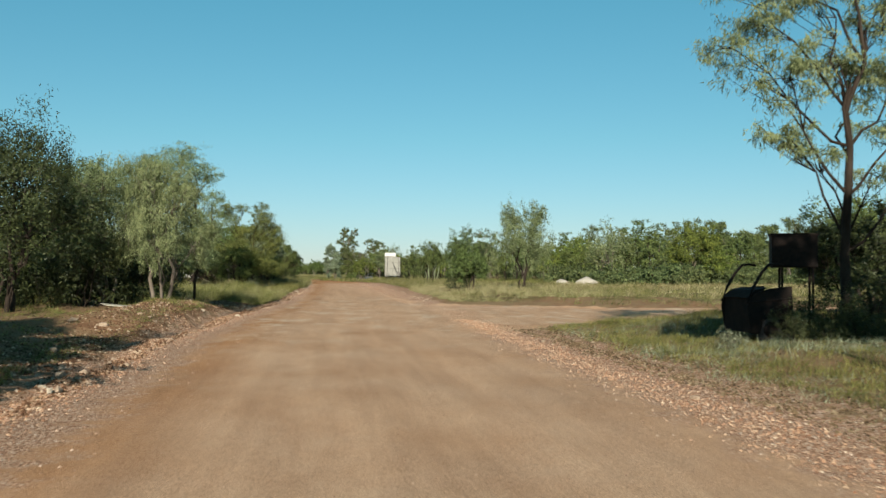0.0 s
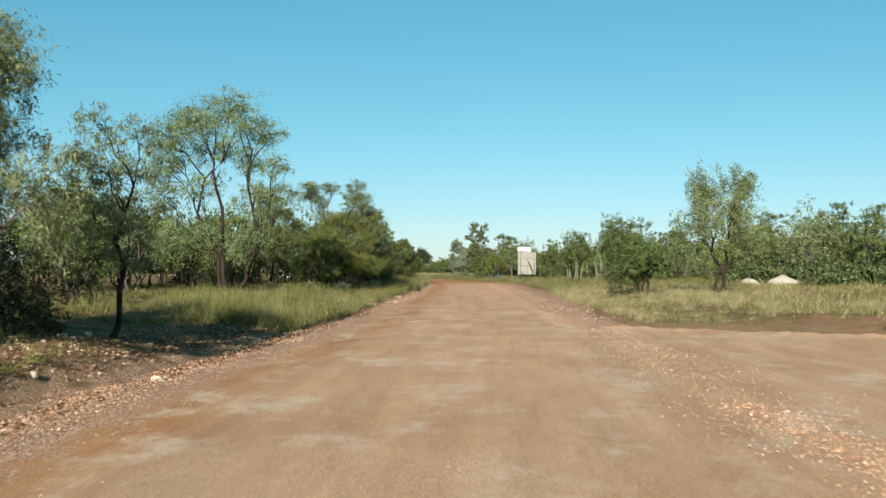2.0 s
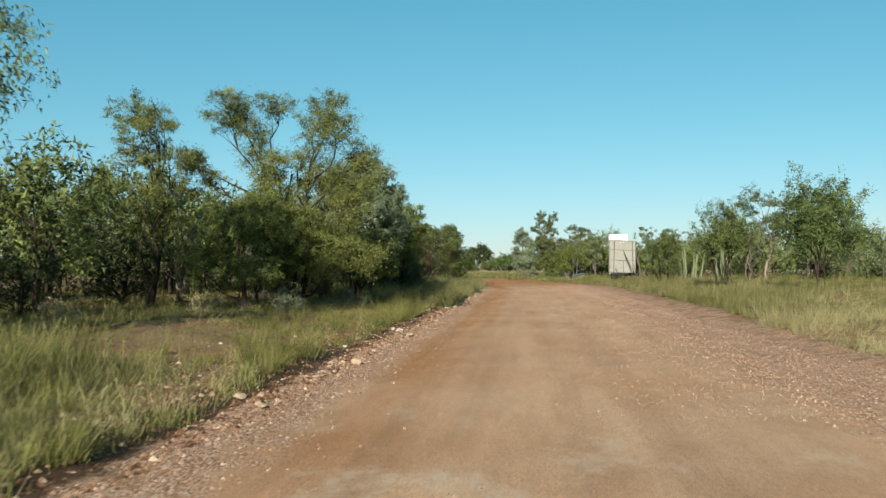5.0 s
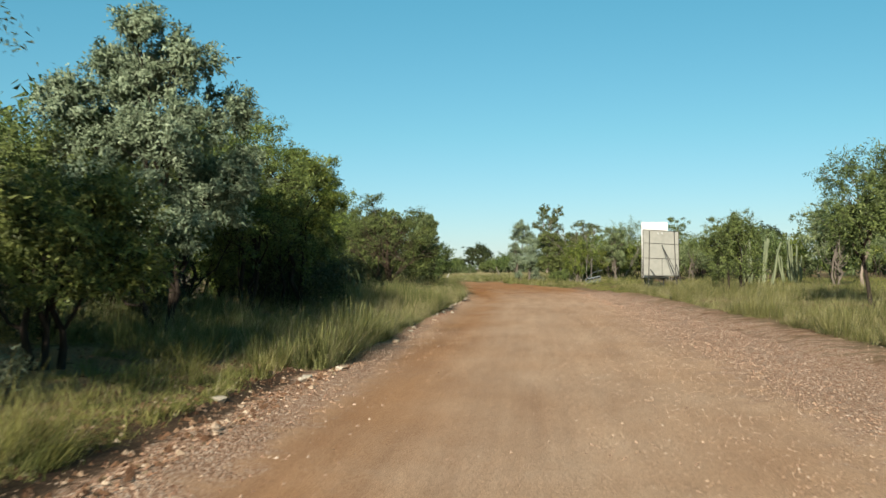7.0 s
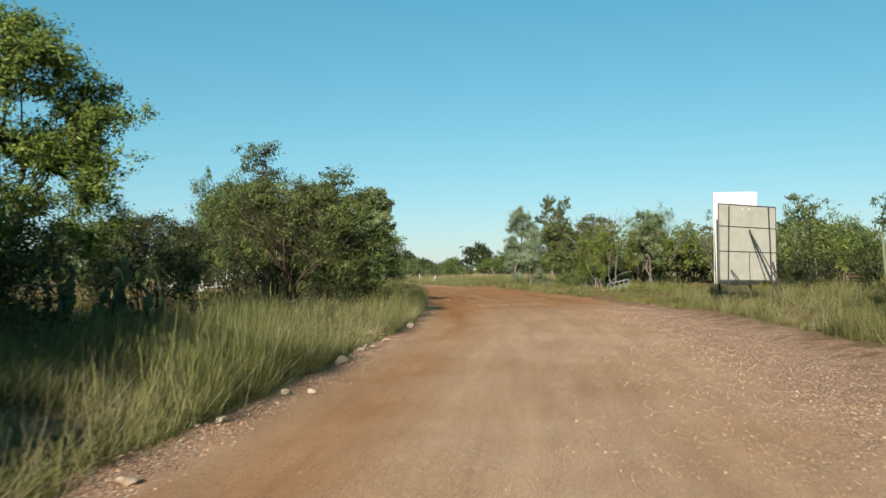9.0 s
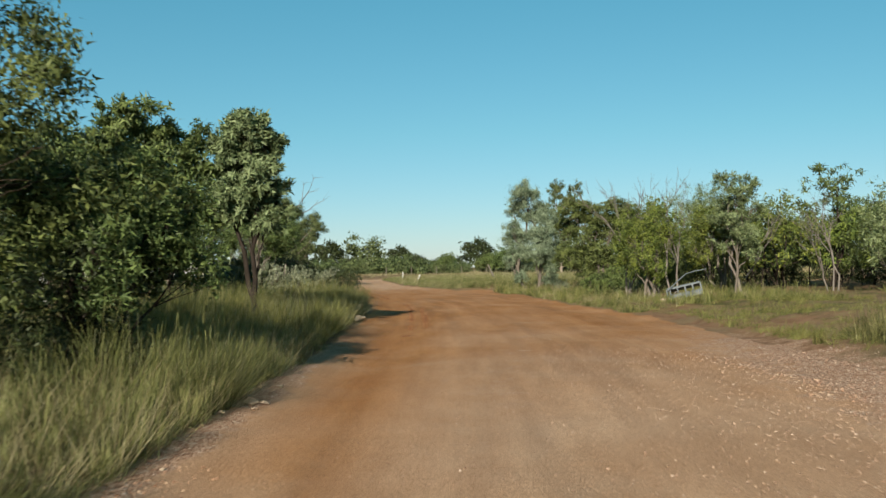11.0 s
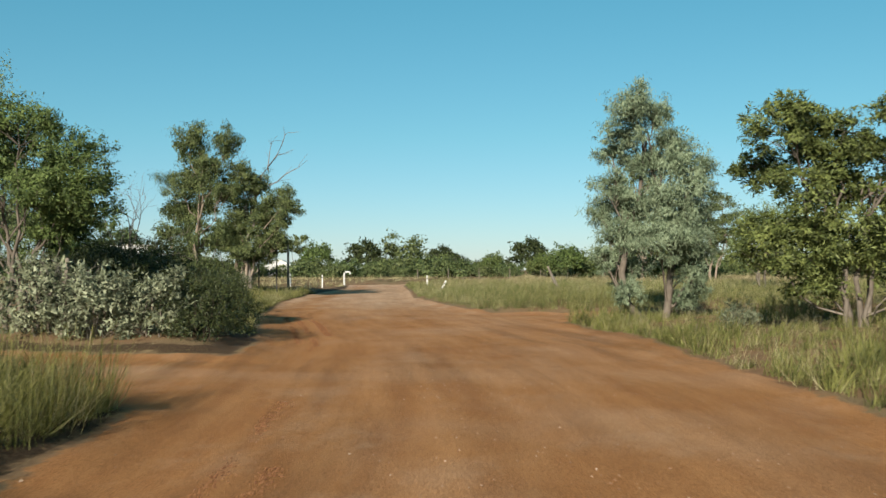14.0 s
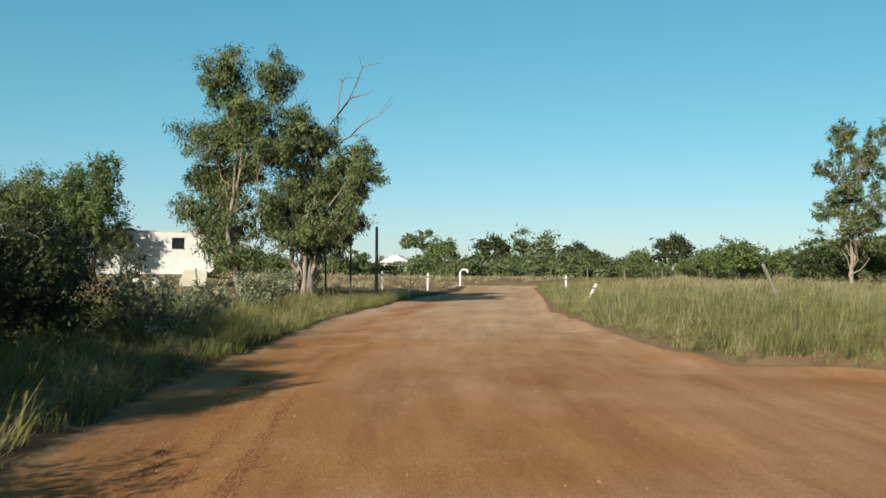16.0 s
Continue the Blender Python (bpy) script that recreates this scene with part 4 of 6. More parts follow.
for x, y, k, sc, label in ((-17.5, 390, 0, 1.5, "broad dark tree standing above the far tree line"), (-52.5, 400, 1, 1.75, "tall rounded olive tree above the far tree line"), (-62, 390, 0, 1.5, "broad dark tree standing above the far tree line"), (-85, 400, 2, 1.25, "tall thin gum above the far tree line"),
                          (-40, 385, 0, 1.2, "broad dark tree standing above the far tree line"), (-72, 380, 3, 1.3, "rounded grey-green tree in the far tree line")):
    put_tree(FAR[k][0], label, x, y, FAR[k][2], 40 * k, sc, "distant tree line")
stand(FAR, (2, 2, 0, 2, 3), -30, 70, 284, 300, 46, 31, "distant tree line", 0.35, 0.6, 2.0)


# ---- grass ----
def blades(name, label, rng, pts, tall, per, width, lean, spread, material, kind_label="grass", arch=False):
    """Tufts of thin bent blades at the points; tall is each tuft's height."""
    per, width = int(per * (0.85 if arch else 1.4)), width * 0.52
    n = len(pts) * per
    root = np.repeat(pts, per, 0) + np.c_[rng.normal(0, 1, (n, 2)) * spread, np.zeros(n)]
    h = np.repeat(tall, per) * (1.15 - 0.9 * rng.uniform(0, 1, n) ** 1.1)
    a = rng.uniform(0, 6.283, n)
    out = rng.uniform(0.05, 0.55, n) * h
    sway = np.repeat(rng.normal(0, 0.4, (len(pts), 2)), per, 0) + rng.normal(0, 0.22, (n, 2)) + lean
    tip = root + np.stack([np.cos(a) * out + sway[:, 0] * h, np.sin(a) * out + sway[:, 1] * h, h * (1 - 0.35 * np.hypot(sway[:, 0], sway[:, 1]))], -1)
    b = rng.uniform(0, 6.283, n)
    w = width * rng.uniform(0.6, 1.4, n)
    side = np.stack([np.cos(b) * w, np.sin(b) * w, np.zeros(n)], -1) / 2
    if arch:
        mid = root + (tip - root) * [0.36, 0.36, 0.70]
        tip = tip + [0.0, 0.0, 1.0] * (-0.26 * h[:, None]) + np.c_[sway * h[:, None] * 0.5, np.zeros(n)]
        co = np.stack([root - side, root + side, mid - side * 0.8, mid + side * 0.8, tip], 1).reshape(-1, 3)
        tri = (np.arange(n)[:, None, None] * 5 + np.array([(0, 1, 3), (0, 3, 2), (2, 3, 4)])[None]).reshape(-1, 3)
    else:
        co, tri = np.stack([root - side, root + side, tip], 1).reshape(-1, 3), np.arange(3 * n).reshape(-1, 3)
    me = quads(name, co, tri, material, False)
    return tagged(new(name, me), label, kind_label, kind="stuff")


def verge_points(rng, side, count, y0, y1, near, far, power=1.6):
    y = rng.uniform(y0, y1, count)
    off = near + (far - near) * rng.uniform(0, 1, count) ** power
    x = np.interp(y, LEFT_Y, LEFT_X) - off if side < 0 else np.interp(y, RIGHT_Y, RIGHT_X) + off
    keep = inside_road(x, y) < -near * 0.8
    x, y = x[keep], y[keep]
    # tufts gather in patches
    k = 0.5 + 0.5 * wave(x, y, 1.1, 21) + rng.uniform(-0.5, 0.5, len(x)) > 0.22
    x, y = x[k], y[k]
    return np.stack([x, y, height(x, y) - 0.02], -1)


rg = np.random.RandomState(77)
WIND = (0.2, 0.07)
for name, label, side, count, y0, y1, near, far, tall, per, width, mat in (
    ("verge_grass", "tall pale green verge grass leaning in the wind", -1, 3335, 41, 60, 0.35, 7, 0.62, 25, 0.0127, L_GRASS),
    ("low_herbage", "low patchy green herbage on red soil", -1, 2175, 4, 38, 0.7, 9, 0.17, 19, 0.0145, L_GRASS),
    ("low_herbage", "low patchy green herbage on stony soil", -1, 3400, 46, 82, 0.5, 9, 0.2, 19, 0.017, L_GRASS),
    ("verge_grass", "tall feathery verge grass beside the gravel", -1, 5800, 83, 128, 0.05, 6, 0.82, 32, 0.0119, L_PALE),
    ("verge_grass", "dense tall verge grass at the bend", -1, 3770, 126, 150, 0.3, 6, 0.95, 34, 0.0105, L_GRASS),
    ("verge_grass", "thick verge grass beside the red road", -1, 3335, 160, 200, 0.25, 6, 0.55, 28, 0.0125, L_GRASS),
    ("verge_grass", "scattered green tussocks on stony soil", -1, 620, 54, 84, 0.5, 5, 0.46, 40, 0.013, L_GRASS),
    ("low_herbage", "low grey-green herbage beside the gravel", 1, 2600, 3, 26, 0.75, 12, 0.16, 19, 0.017, L_GRASS),
    ("verge_grass", "yellowing grass beyond the side track", 1, 2465, 44, 72, 0.8, 9, 0.4, 19, 0.0153, L_DRY),
    ("verge_grass", "tall pale grass along the gravel shoulder", 1, 5800, 70, 128, 1.3, 8, 0.66, 25, 0.0127, L_PALE),
    ("low_herbage", "short green grass round the signboards", 1, 2610, 122, 150, 0.6, 8, 0.26, 19, 0.0145, L_GRASS),
    ("verge_grass", "tall green grass under the pale gum", 1, 3190, 140, 168, 0.12, 7, 0.55, 22, 0.0145, L_GRASS),
    ("verge_grass", "pale waving grass on the open plain", 1, 5220, 172, 232, 0.3, 22, 0.6, 24, 0.0135, L_PALE),
):
    p = verge_points(rg, side, count, y0, y1, near, far)
    t = tall * rg.uniform(0.5, 1.3, len(p)) * np.clip(0.85 + 0.7 * wave(p[:, 0], p[:, 1], 1.7, 31) + 0.3 * wave(p[:, 0], p[:, 1], 0.45, 32), 0.25, 1.6)
    blades(name, label, rg, p, t, per, width, WIND, 0.07, mat, arch=tall > 0.5)
    if tall > 0.3:
        q = p[rg.rand(len(p)) < 0.3]
        blades("seed_heads", "dry pale seed heads above the grass", rg, q, tall * rg.uniform(0.8, 1.3, len(q)), 10, width * 0.8, WIND, 0.08, L_DRY)


def field(name, label, x0, x1, y0, y1, count, tall, per, width, mat, seed, arch=False):
    rng = np.random.RandomState(seed)
    x, y = rng.uniform(x0, x1, count), rng.uniform(y0, y1, count)
    keep = (inside_road(x, y) < -0.5) & (0.5 + 0.5 * wave(x, y, 0.5, seed) + rng.uniform(-0.5, 0.5, count) > 0.2)
    p = np.stack([x[keep], y[keep], height(x[keep], y[keep]) - 0.02], -1)
    blades(name, label, rng, p, tall * rng.uniform(0.5, 1.3, len(p)) * np.clip(0.9 + 0.5 * wave(p[:, 0], p[:, 1], 1.2, seed + 40), 0.4, 1.4), per, width, WIND, 0.16, mat, arch=arch)


field("plain_grass", "yellow-green grass along the side track", 5.5, 46, 39, 60, 4200, 0.36, 10, 0.03, L_PALE, 15)
field("plain_grass", "dry yellow grass over the open plain", 10, 46, 42, 92, 3000, 0.42, 8, 0.055, L_DRY, 5)
field("plain_grass", "green and yellow grass over the open plain", 10, 40, 40, 90, 2400, 0.45, 8, 0.055, L_PALE, 6)
field("plain_grass", "pale grass before the eastern scrub", 12, 30, 86, 150, 2400, 0.5, 8, 0.055, L_GRASS, 7)
field("plain_grass", "pale grass reaching the far trees", -12, 60, 215, 300, 3000, 0.65, 7, 0.12, L_DRY, 8)
field("plain_grass", "dry grass before the far houses", -75, -22, 190, 290, 2600, 0.6, 7, 0.12, L_DRY, 9)
field("plain_grass", "soft green grass where the second side track meets", -8, 16, 171.5, 186, 4200, 0.62, 30, 0.013, L_PALE, 18, True)
field("seed_heads", "pale feathery seed heads over the soft grass", -14, 18, 171.5, 200, 3800, 0.66, 12, 0.012, L_DRY, 24)
field("plain_grass", "tall soft grass over the open plain", -16, 24, 184, 216, 4200, 0.62, 18, 0.026, L_PALE, 19, True)
field("seed_heads", "pale feathery seed heads over the plain", -16, 26, 196, 232, 3800, 0.72, 10, 0.03, L_DRY, 25)
field("low_herbage", "low dark herbs between grey stones", 5.3, 14, 5, 24, 3000, 0.16, 12, 0.022, L_SALT, 20)
field("plain_grass", "dry lit grass under the roadside acacias", -15, -7.2, 60, 80, 1700, 0.34, 20, 0.016, L_PALE, 26, True)
field("low_herbage", "green herbage on the spit beside the side track", 5.3, 14, 11, 30, 3400, 0.2, 16, 0.018, L_GRASS, 27)
field("scrub_grass", "shaded grass under the western scrub", -26, -8, 18, 150, 5200, 0.42, 10, 0.04, L_GRASS, 10)


# ---- stones ----
def rock_mesh(seed, flat=0.6, material=None):
    """A broken stone: the hull of a few scattered corners, flat-faced with sharp edges."""
    rng = np.random.RandomState(seed)
    bm = bmesh.new()
    for _ in range(15):
        d = Vector(rng.normal(0, 1, 3)).normalized() * rng.uniform(0.38, 0.54)
        bm.verts.new((d.x * 1.15, d.y * 0.85, d.z * flat))
    hull = bmesh.ops.convex_hull(bm, input=bm.verts[:])
    bmesh.ops.delete(bm, geom=[g for g in hull["geom_interior"] if isinstance(g, bmesh.types.BMVert)], context="VERTS")
    bmesh.ops.bevel(bm, geom=bm.edges[:], offset=0.02, segments=1, affect="EDGES")
    me = bpy.data.meshes.new("stone")
    bm.to_mesh(me)
    bm.free()
    me.materials.append(material or M_STONE)
    return me


ROCKS = [rock_mesh(s, f) for s, f in ((1, 0.6), (2, 0.5), (3, 0.75), (4, 0.55), (5, 0.65))]


PALE_ROCKS = [rock_mesh(s + 7, f, M_PALESTONE) for s, f in ((1, 0.7), (2, 0.6), (3, 0.8), (4, 0.65), (5, 0.7))]


def stone(x, y, size, rz, k, label="pale loose stone on the gravel verge", name="stone", group="verge stones"):
    ob = new(name, ROCKS[k % 5])
    ob.matrix_basis = pose(x, y, gz(x, y) + size * 0.16, 0, 0, rz) @ Matrix.Scale(size, 4)
    return tagged(ob, label, "stone", group)


rs = np.random.RandomState(5)
for k in range(170):
    y = rs.choice([rs.uniform(6, 44), rs.uniform(58, 80), rs.uniform(78, 124)], p=[0.55, 0.2, 0.25])
    spread = 1.5 if y < 40 else 0.5
    x = np.interp(y, LEFT_Y, LEFT_X) - abs(rs.normal(0, spread)) + 0.35
    stone(x, y, rs.uniform(0.05, 0.13) * (1.7 if rs.rand() < 0.18 else 1), rs.uniform(0, 360), k)
for k in range(60):
    y = rs.choice([rs.uniform(5, 24), rs.uniform(40, 60), rs.uniform(46, 58)])
    stone(np.interp(y, RIGHT_Y, RIGHT_X) + rs.normal(0.2, 0.5), y, rs.uniform(0.05, 0.13), rs.uniform(0, 360), k)
stone(-4.9, 137.1, 0.5, 20, 1, "large pale rock at the grass edge", "rock", "verge rocks")
stone(-4.75, 136.7, 0.36, 75, 3, "pale rock beside a larger one at the grass edge", "rock", "verge rocks")
for k, (x, y, size) in enumerate(((-2.54, 107.35, 0.2), (-2.56, 107.9, 0.17), (-2.65, 114.9, 0.26), (-3.2, 112, 0.2), (-2.45, 99.4, 0.16), (-2.6, 99.1, 0.12), (-2.55, 105.5, 0.27), (-2.46, 101.8, 0.14), (-2.2, 102.05, 0.13), (-2.45, 81.7, 0.17), (-2.9, 79.7, 0.22),
                                  (-2.6, 70.4, 0.2), (-2.75, 70.6, 0.15), (-6.1, 79.5, 0.16), (-2.35, 92.5, 0.15), (-2.35, 92.0, 0.17), (-3.0, 65.9, 0.12), (-4.9, 33.9, 0.2), (-4.0, 30.1, 0.18), (-3.1, 31.8, 0.2), (-2.5, 82.1, 0.2), (-2.3, 83.3, 0.14), (-6.8, 88.5, 0.3), (-3.4, 12, 0.16), (-3.6, 12.4, 0.12))):
    ob = stone(x, y, size, k * 67, k, "white rock beside the gravel edge", "rock", "white verge rocks")
    ob.data = PALE_ROCKS[k % 5]


def pebbles(name, label, rng, count, side, y0, y1, centre, wide, lo, hi, material=None, broken=False):
    y = rng.uniform(y0, y1, count)
    if broken:
        y = y[wave(y, y * 0, 1.1, int(centre * 10)) + rng.normal(0, 0.3, count) > -0.2]
        count = len(y)
    off = rng.normal(centre, wide, count) + (0.05 * wave(y, y * 0, 0.6, 4) if broken else 0)
    off = np.minimum(off, 0.3 - 0.25 * rng.rand(count)) if "bank" in name or "litter" in name else off
    x = np.interp(y, LEFT_Y, LEFT_X) + off if side < 0 else np.interp(y, RIGHT_Y, RIGHT_X) - off
    p = np.stack([x, y, height(x, y)], -1)
    r = rng.uniform(lo, hi, count)
    corner = np.array([(1, 0, 0), (0, 1, 0), (-1, 0, 0), (0, -1, 0), (0, 0, 0.8)], float) - [0, 0, 0.12]
    co = p[:, None] + corner[None] * r[:, None, None] * rng.uniform(0.6, 1.3, (count, 5, 1))
    tri = np.array([(0, 1, 4), (1, 2, 4), (2, 3, 4), (3, 0, 4)])
    f = (np.arange(count)[:, None, None] * 5 + tri[None]).reshape(-1, 3)
    tagged(new(name, quads(name, co.reshape(-1, 3), f, material or M_PEBBLE, False)), label, "gravel", kind="stuff")


pb = Nodes("pebble")
M_PEBBLE = pb.finish(pb.ramp(pb.add("NewGeometry").outputs["Random Per Island"], (0.0, (0.12, 0.065, 0.042)), (0.4, (0.27, 0.165, 0.112)), (0.85, (0.40, 0.28, 0.20)), (1.0, (0.50, 0.40, 0.315))), 0.9, spec=0.1)
cl = Nodes("clay_clod")
M_CLOD = cl.finish(cl.ramp(cl.add("NewGeometry").outputs["Random Per Island"], (0.0, (0.090, 0.038, 0.018)), (1.0, (0.200, 0.095, 0.046))), 0.95, spec=0.1)
bk = Nodes("bank_clod")
M_BANK = bk.finish(bk.ramp(bk.add("NewGeometry").outputs["Random Per Island"], (0.0, (0.05, 0.026, 0.015)), (0.65, (0.145, 0.080, 0.046)), (0.88, (0.27, 0.18, 0.115)), (1.0, (0.52, 0.41, 0.30))), 0.95, spec=0.1)
rd = Nodes("ridge_stone")
M_RIDGE = rd.finish(rd.ramp(rd.add("NewGeometry").outputs["Random Per Island"], (0.0, (0.160, 0.076, 0.044)), (0.55, (0.352, 0.204, 0.124)), (0.9, (0.480, 0.336, 0.224)), (1.0, (0.576, 0.480, 0.368))), 0.92, spec=0.1)
lt = Nodes("litter")
M_LITTER = lt.finish(lt.ramp(lt.add("NewGeometry").outputs["Random Per Island"], (0.0, (0.043, 0.028, 0.016)), (0.7, (0.130, 0.090, 0.050)), (1.0, (0.248, 0.198, 0.130))), 0.9, spec=0.1)
rp = np.random.RandomState(9)
pebbles("loose_gravel", "loose red-brown gravel along the road edge", rp, 7500, -1, 3, 94, 0.2, 0.5, 0.009, 0.027)
pebbles("loose_gravel", "loose red-brown gravel along the road shoulder", rp, 14000, 1, 3, 127, 0.5, 0.55, 0.008, 0.023)
pebbles("loose_gravel", "wide spread of loose gravel beside the wheel tracks", rp, 22000, 1, 58, 128, 1.5, 1.3, 0.006, 0.017)
for side, y0, y1, at in ((1, 3, 30, 0.75), (1, 46, 126, 1.1), (-1, 3, 40, 0.1), (-1, 56, 118, 0.25)):
    pebbles("gravel_ridge", "low ridge of loose stones along the shoulder", rp, 6500 if y0 == 3 else 4200, side, y0, y1, at, 0.24, 0.008, 0.026 if y0 == 3 else 0.022, M_RIDGE)
pebbles("bank_clods", "red-brown clods and stones on the spoil bank", rp, 14000, -1, 10, 44, -0.9, 0.9, 0.012, 0.045, M_BANK)
pebbles("bank_clods", "dark brown clods along the grassy shoulder", rp, 6500, 1, 3, 25, -0.3, 0.4, 0.012, 0.04, M_LITTER)
pebbles("bank_clods", "brown clods and litter below the herbage", rp, 6500, -1, 50, 84, -0.7, 0.6, 0.012, 0.05, M_BANK)
for side, y0, y1 in ((-1, 48, 86), (-1, 4, 34), (1, 3, 26)):
    pebbles("leaf_litter", "brown dead leaves and bits of bark on the verge", rp, 5500, side, y0, y1, -3.6, 2.1, 0.01, 0.035, M_LITTER)
for edge, y0, y1 in ((0.9, 158.0, 168.6), (1.25, 156.5, 170.2), (1.7, 160.2, 167.2), (1.4, 131, 149.5), (1.8, 134, 146)):
    pebbles("rut_clods", "red crumbs of clay along a wheel rut", rp, 2600, -1, y0, y1, edge, 0.05, 0.004, 0.02, M_CLOD, True)
pebbles("loose_gravel", "scattered stones on the packed road", rp, 9000, -1, 3, 175, 4.4, 2.1, 0.005, 0.013)


# ---- single things ----
def box_bm(bm, x0, x1, y0, y1, z0, z1, bevel=0.0):
    m = Matrix.Translation(((x0 + x1) / 2, (y0 + y1) / 2, (z0 + z1) / 2)) @ Matrix.Diagonal((x1 - x0, y1 - y0, z1 - z0, 1))
    made = bmesh.ops.create_cube(bm, size=1, matrix=m)
    if bevel:
        edges = list({e for v in made["verts"] for e in v.link_edges})
        bmesh.ops.bevel(bm, geom=edges, offset=bevel, segments=1, affect="EDGES")


def mesh_of(name, bm, material):
    me = bpy.data.meshes.new(name)
    bm.to_mesh(me)
    bm.free()
    me.materials.append(material)
    return me


def box(name, x0, x1, y0, y1, z0, z1, material, bevel=0.0):
    bm = bmesh.new()
    box_bm(bm, x0, x1, y0, y1, z0, z1, bevel)
    return mesh_of(name, bm, material)


def bar(name, a, b, r, material, sides=6):
    t = Tubes()
    t.add([a, (np.add(a, b) / 2), b], r, sides)
    return t.mesh(name, material)


def slab(name, outline, y0, y1, material):
    """A plate from an outline in x and z, between two depths."""
    bm = bmesh.new()
    f = bm.faces.new([bm.verts.new((x, y0, z)) for x, z in outline])
    top = bmesh.ops.extrude_face_region(bm, geom=[f])
    bmesh.ops.translate(bm, vec=(0, y1 - y0, 0), verts=[v for v in top["geom"] if isinstance(v, bmesh.types.BMVert)])
    bmesh.ops.recalc_face_normals(bm, faces=bm.faces)
    return mesh_of(name, bm, material)


M_WHITE = plain_material("white_paint", (0.70, 0.69, 0.65), (0.82, 0.81, 0.77), 4, 0.5)
M_SHEET = plain_material("grey_sheet", (0.40, 0.40, 0.345), (0.50, 0.49, 0.43), 2.5, 0.6, bump=0.05)
M_STEEL = plain_material("dark_steel", (0.045, 0.042, 0.04), (0.10, 0.095, 0.09), 12, 0.6, 0.4)
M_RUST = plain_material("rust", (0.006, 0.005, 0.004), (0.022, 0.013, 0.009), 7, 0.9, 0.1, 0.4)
M_ALU = plain_material("weathered_paint_silver", (0.07, 0.09, 0.10), (0.19, 0.22, 0.235), 5, 0.6, 0.0)
M_DARKGLASS = plain_material("dark_window", (0.012, 0.013, 0.014), (0.03, 0.03, 0.032), 3, 0.15)
M_WOOD = plain_material("grey_timber", (0.17, 0.14, 0.11), (0.36, 0.31, 0.25), 8, 0.9, bump=0.4, stretch=(1, 1, 0.15))
M_CREAM = plain_material("faded_cream", (0.56, 0.52, 0.40), (0.70, 0.66, 0.54), 3, 0.7)
M_SAND = plain_material("white_spoil", (0.46, 0.42, 0.35), (0.60, 0.56, 0.48), 3, 0.95, bump=0.4)
M_PAD = plain_material("cactus_pad", (0.09, 0.125, 0.05), (0.17, 0.205, 0.095), 5, 0.6)
# the same pad darkened: the hedge's shade is put into its colour
M_PADSHADE = plain_material("shaded_cactus_pad", (0.035, 0.05, 0.015), (0.085, 0.10, 0.05), 5, 0.6)
M_COLUMN = plain_material("pale_cactus_stem", (0.15, 0.185, 0.095), (0.27, 0.30, 0.17), 4, 0.6, stretch=(1, 1, 0.2))
M_AGAVE = plain_material("agave_leaf", (0.13, 0.18, 0.10), (0.25, 0.30, 0.19), 5, 0.5, stretch=(1, 1, 0.3))
M_ROOFIRON = plain_material("dull_roof_iron", (0.10, 0.09, 0.08), (0.2, 0.18, 0.16), 5, 0.6, 0.3)


def signboards():
    ob = tagged(empty("signboard", 7.6, 122.5, None, 26), "grey sheet-metal signboard back with dark steel frame", "signboard", "roadside signboards")
    w, z0, z1 = 1.14, 0.74, 3.26
    panel = part("panel", slab("panel", [(-w, z0), (w, z0 - 0.05), (w, z1 - 0.1), (-w, z1)], 0.0, 0.03, M_SHEET), ob)
    for k, (a, b, r) in enumerate((((-w, z0), (-w, z1), 0.015), ((w, z0 - 0.05), (w, z1 - 0.1), 0.015), ((-w, z1), (w, z1 - 0.1), 0.015), ((-w, z0 + 0.03), (w, z0 - 0.02), 0.015),
                                   ((-w, 1.72), (w, 1.64), 0.014), ((-w, 2.54), (w, 2.44), 0.014), ((0.05, z0), (0.05, 1.68), 0.014))):
        part("frame_bar", bar("frame_bar", (a[0], -0.02, a[1]), (b[0], -0.02, b[1]), r * 0.8, M_STEEL), ob)
    for x0, x1 in ((-w * 0.78, -w * 0.66), (w * 0.80, w * 0.72)):
        part("post", bar("post", (x0, -0.09, -0.2), (x1, -0.06, z1 - 0.08), 0.022, M_STEEL), ob, "dark steel post")
    for a, b in (((0.55, -1.0, -0.1), (0.0, -0.1, 2.42)), ((0.95, -0.9, -0.1), (0.02, -0.1, 2.36)), ((-0.75, -0.1, 1.1), (-0.15, -0.7, -0.05)), ((0.98, -0.6, -0.05), (0.92, -0.1, 1.35))):
        part("strut", bar("strut", a, b, 0.02, M_STEEL), ob, "dark slanting steel strut")
    for x in (-0.17, 0.09):
        bm = bmesh.new()
        bmesh.ops.create_cone(bm, cap_ends=True, segments=9, radius1=0.09, radius2=0.05, depth=0.012, matrix=pose(x, -0.012, 3.06, 90, 0, 20) @ Matrix.Diagonal((1, 0.7, 1, 1)))
        part("patch", mesh_of("patch", bm, M_WHITE), panel, "small white patch")
    wb = tagged(empty("signboard", 7.30, 123.1, None, -4), "tall white-painted signboard standing behind the grey one", "signboard", "roadside signboards")
    part("panel", slab("panel", [(-0.60, 0.70), (0.76, 0.66), (0.75, 3.78), (-0.66, 3.80)], 0.0, 0.05, M_WHITE), wb)
    part("edge_strip", box("edge_strip", -0.675, -0.655, -0.02, 0.07, 0.72, 3.77, M_WHITE), wb)
    for x in (-0.5, 0.5):
        part("post", bar("post", (x, 0.1, -0.2), (x, 0.1, 3.4), 0.04, M_STEEL), wb, "dark steel post")


signboards()


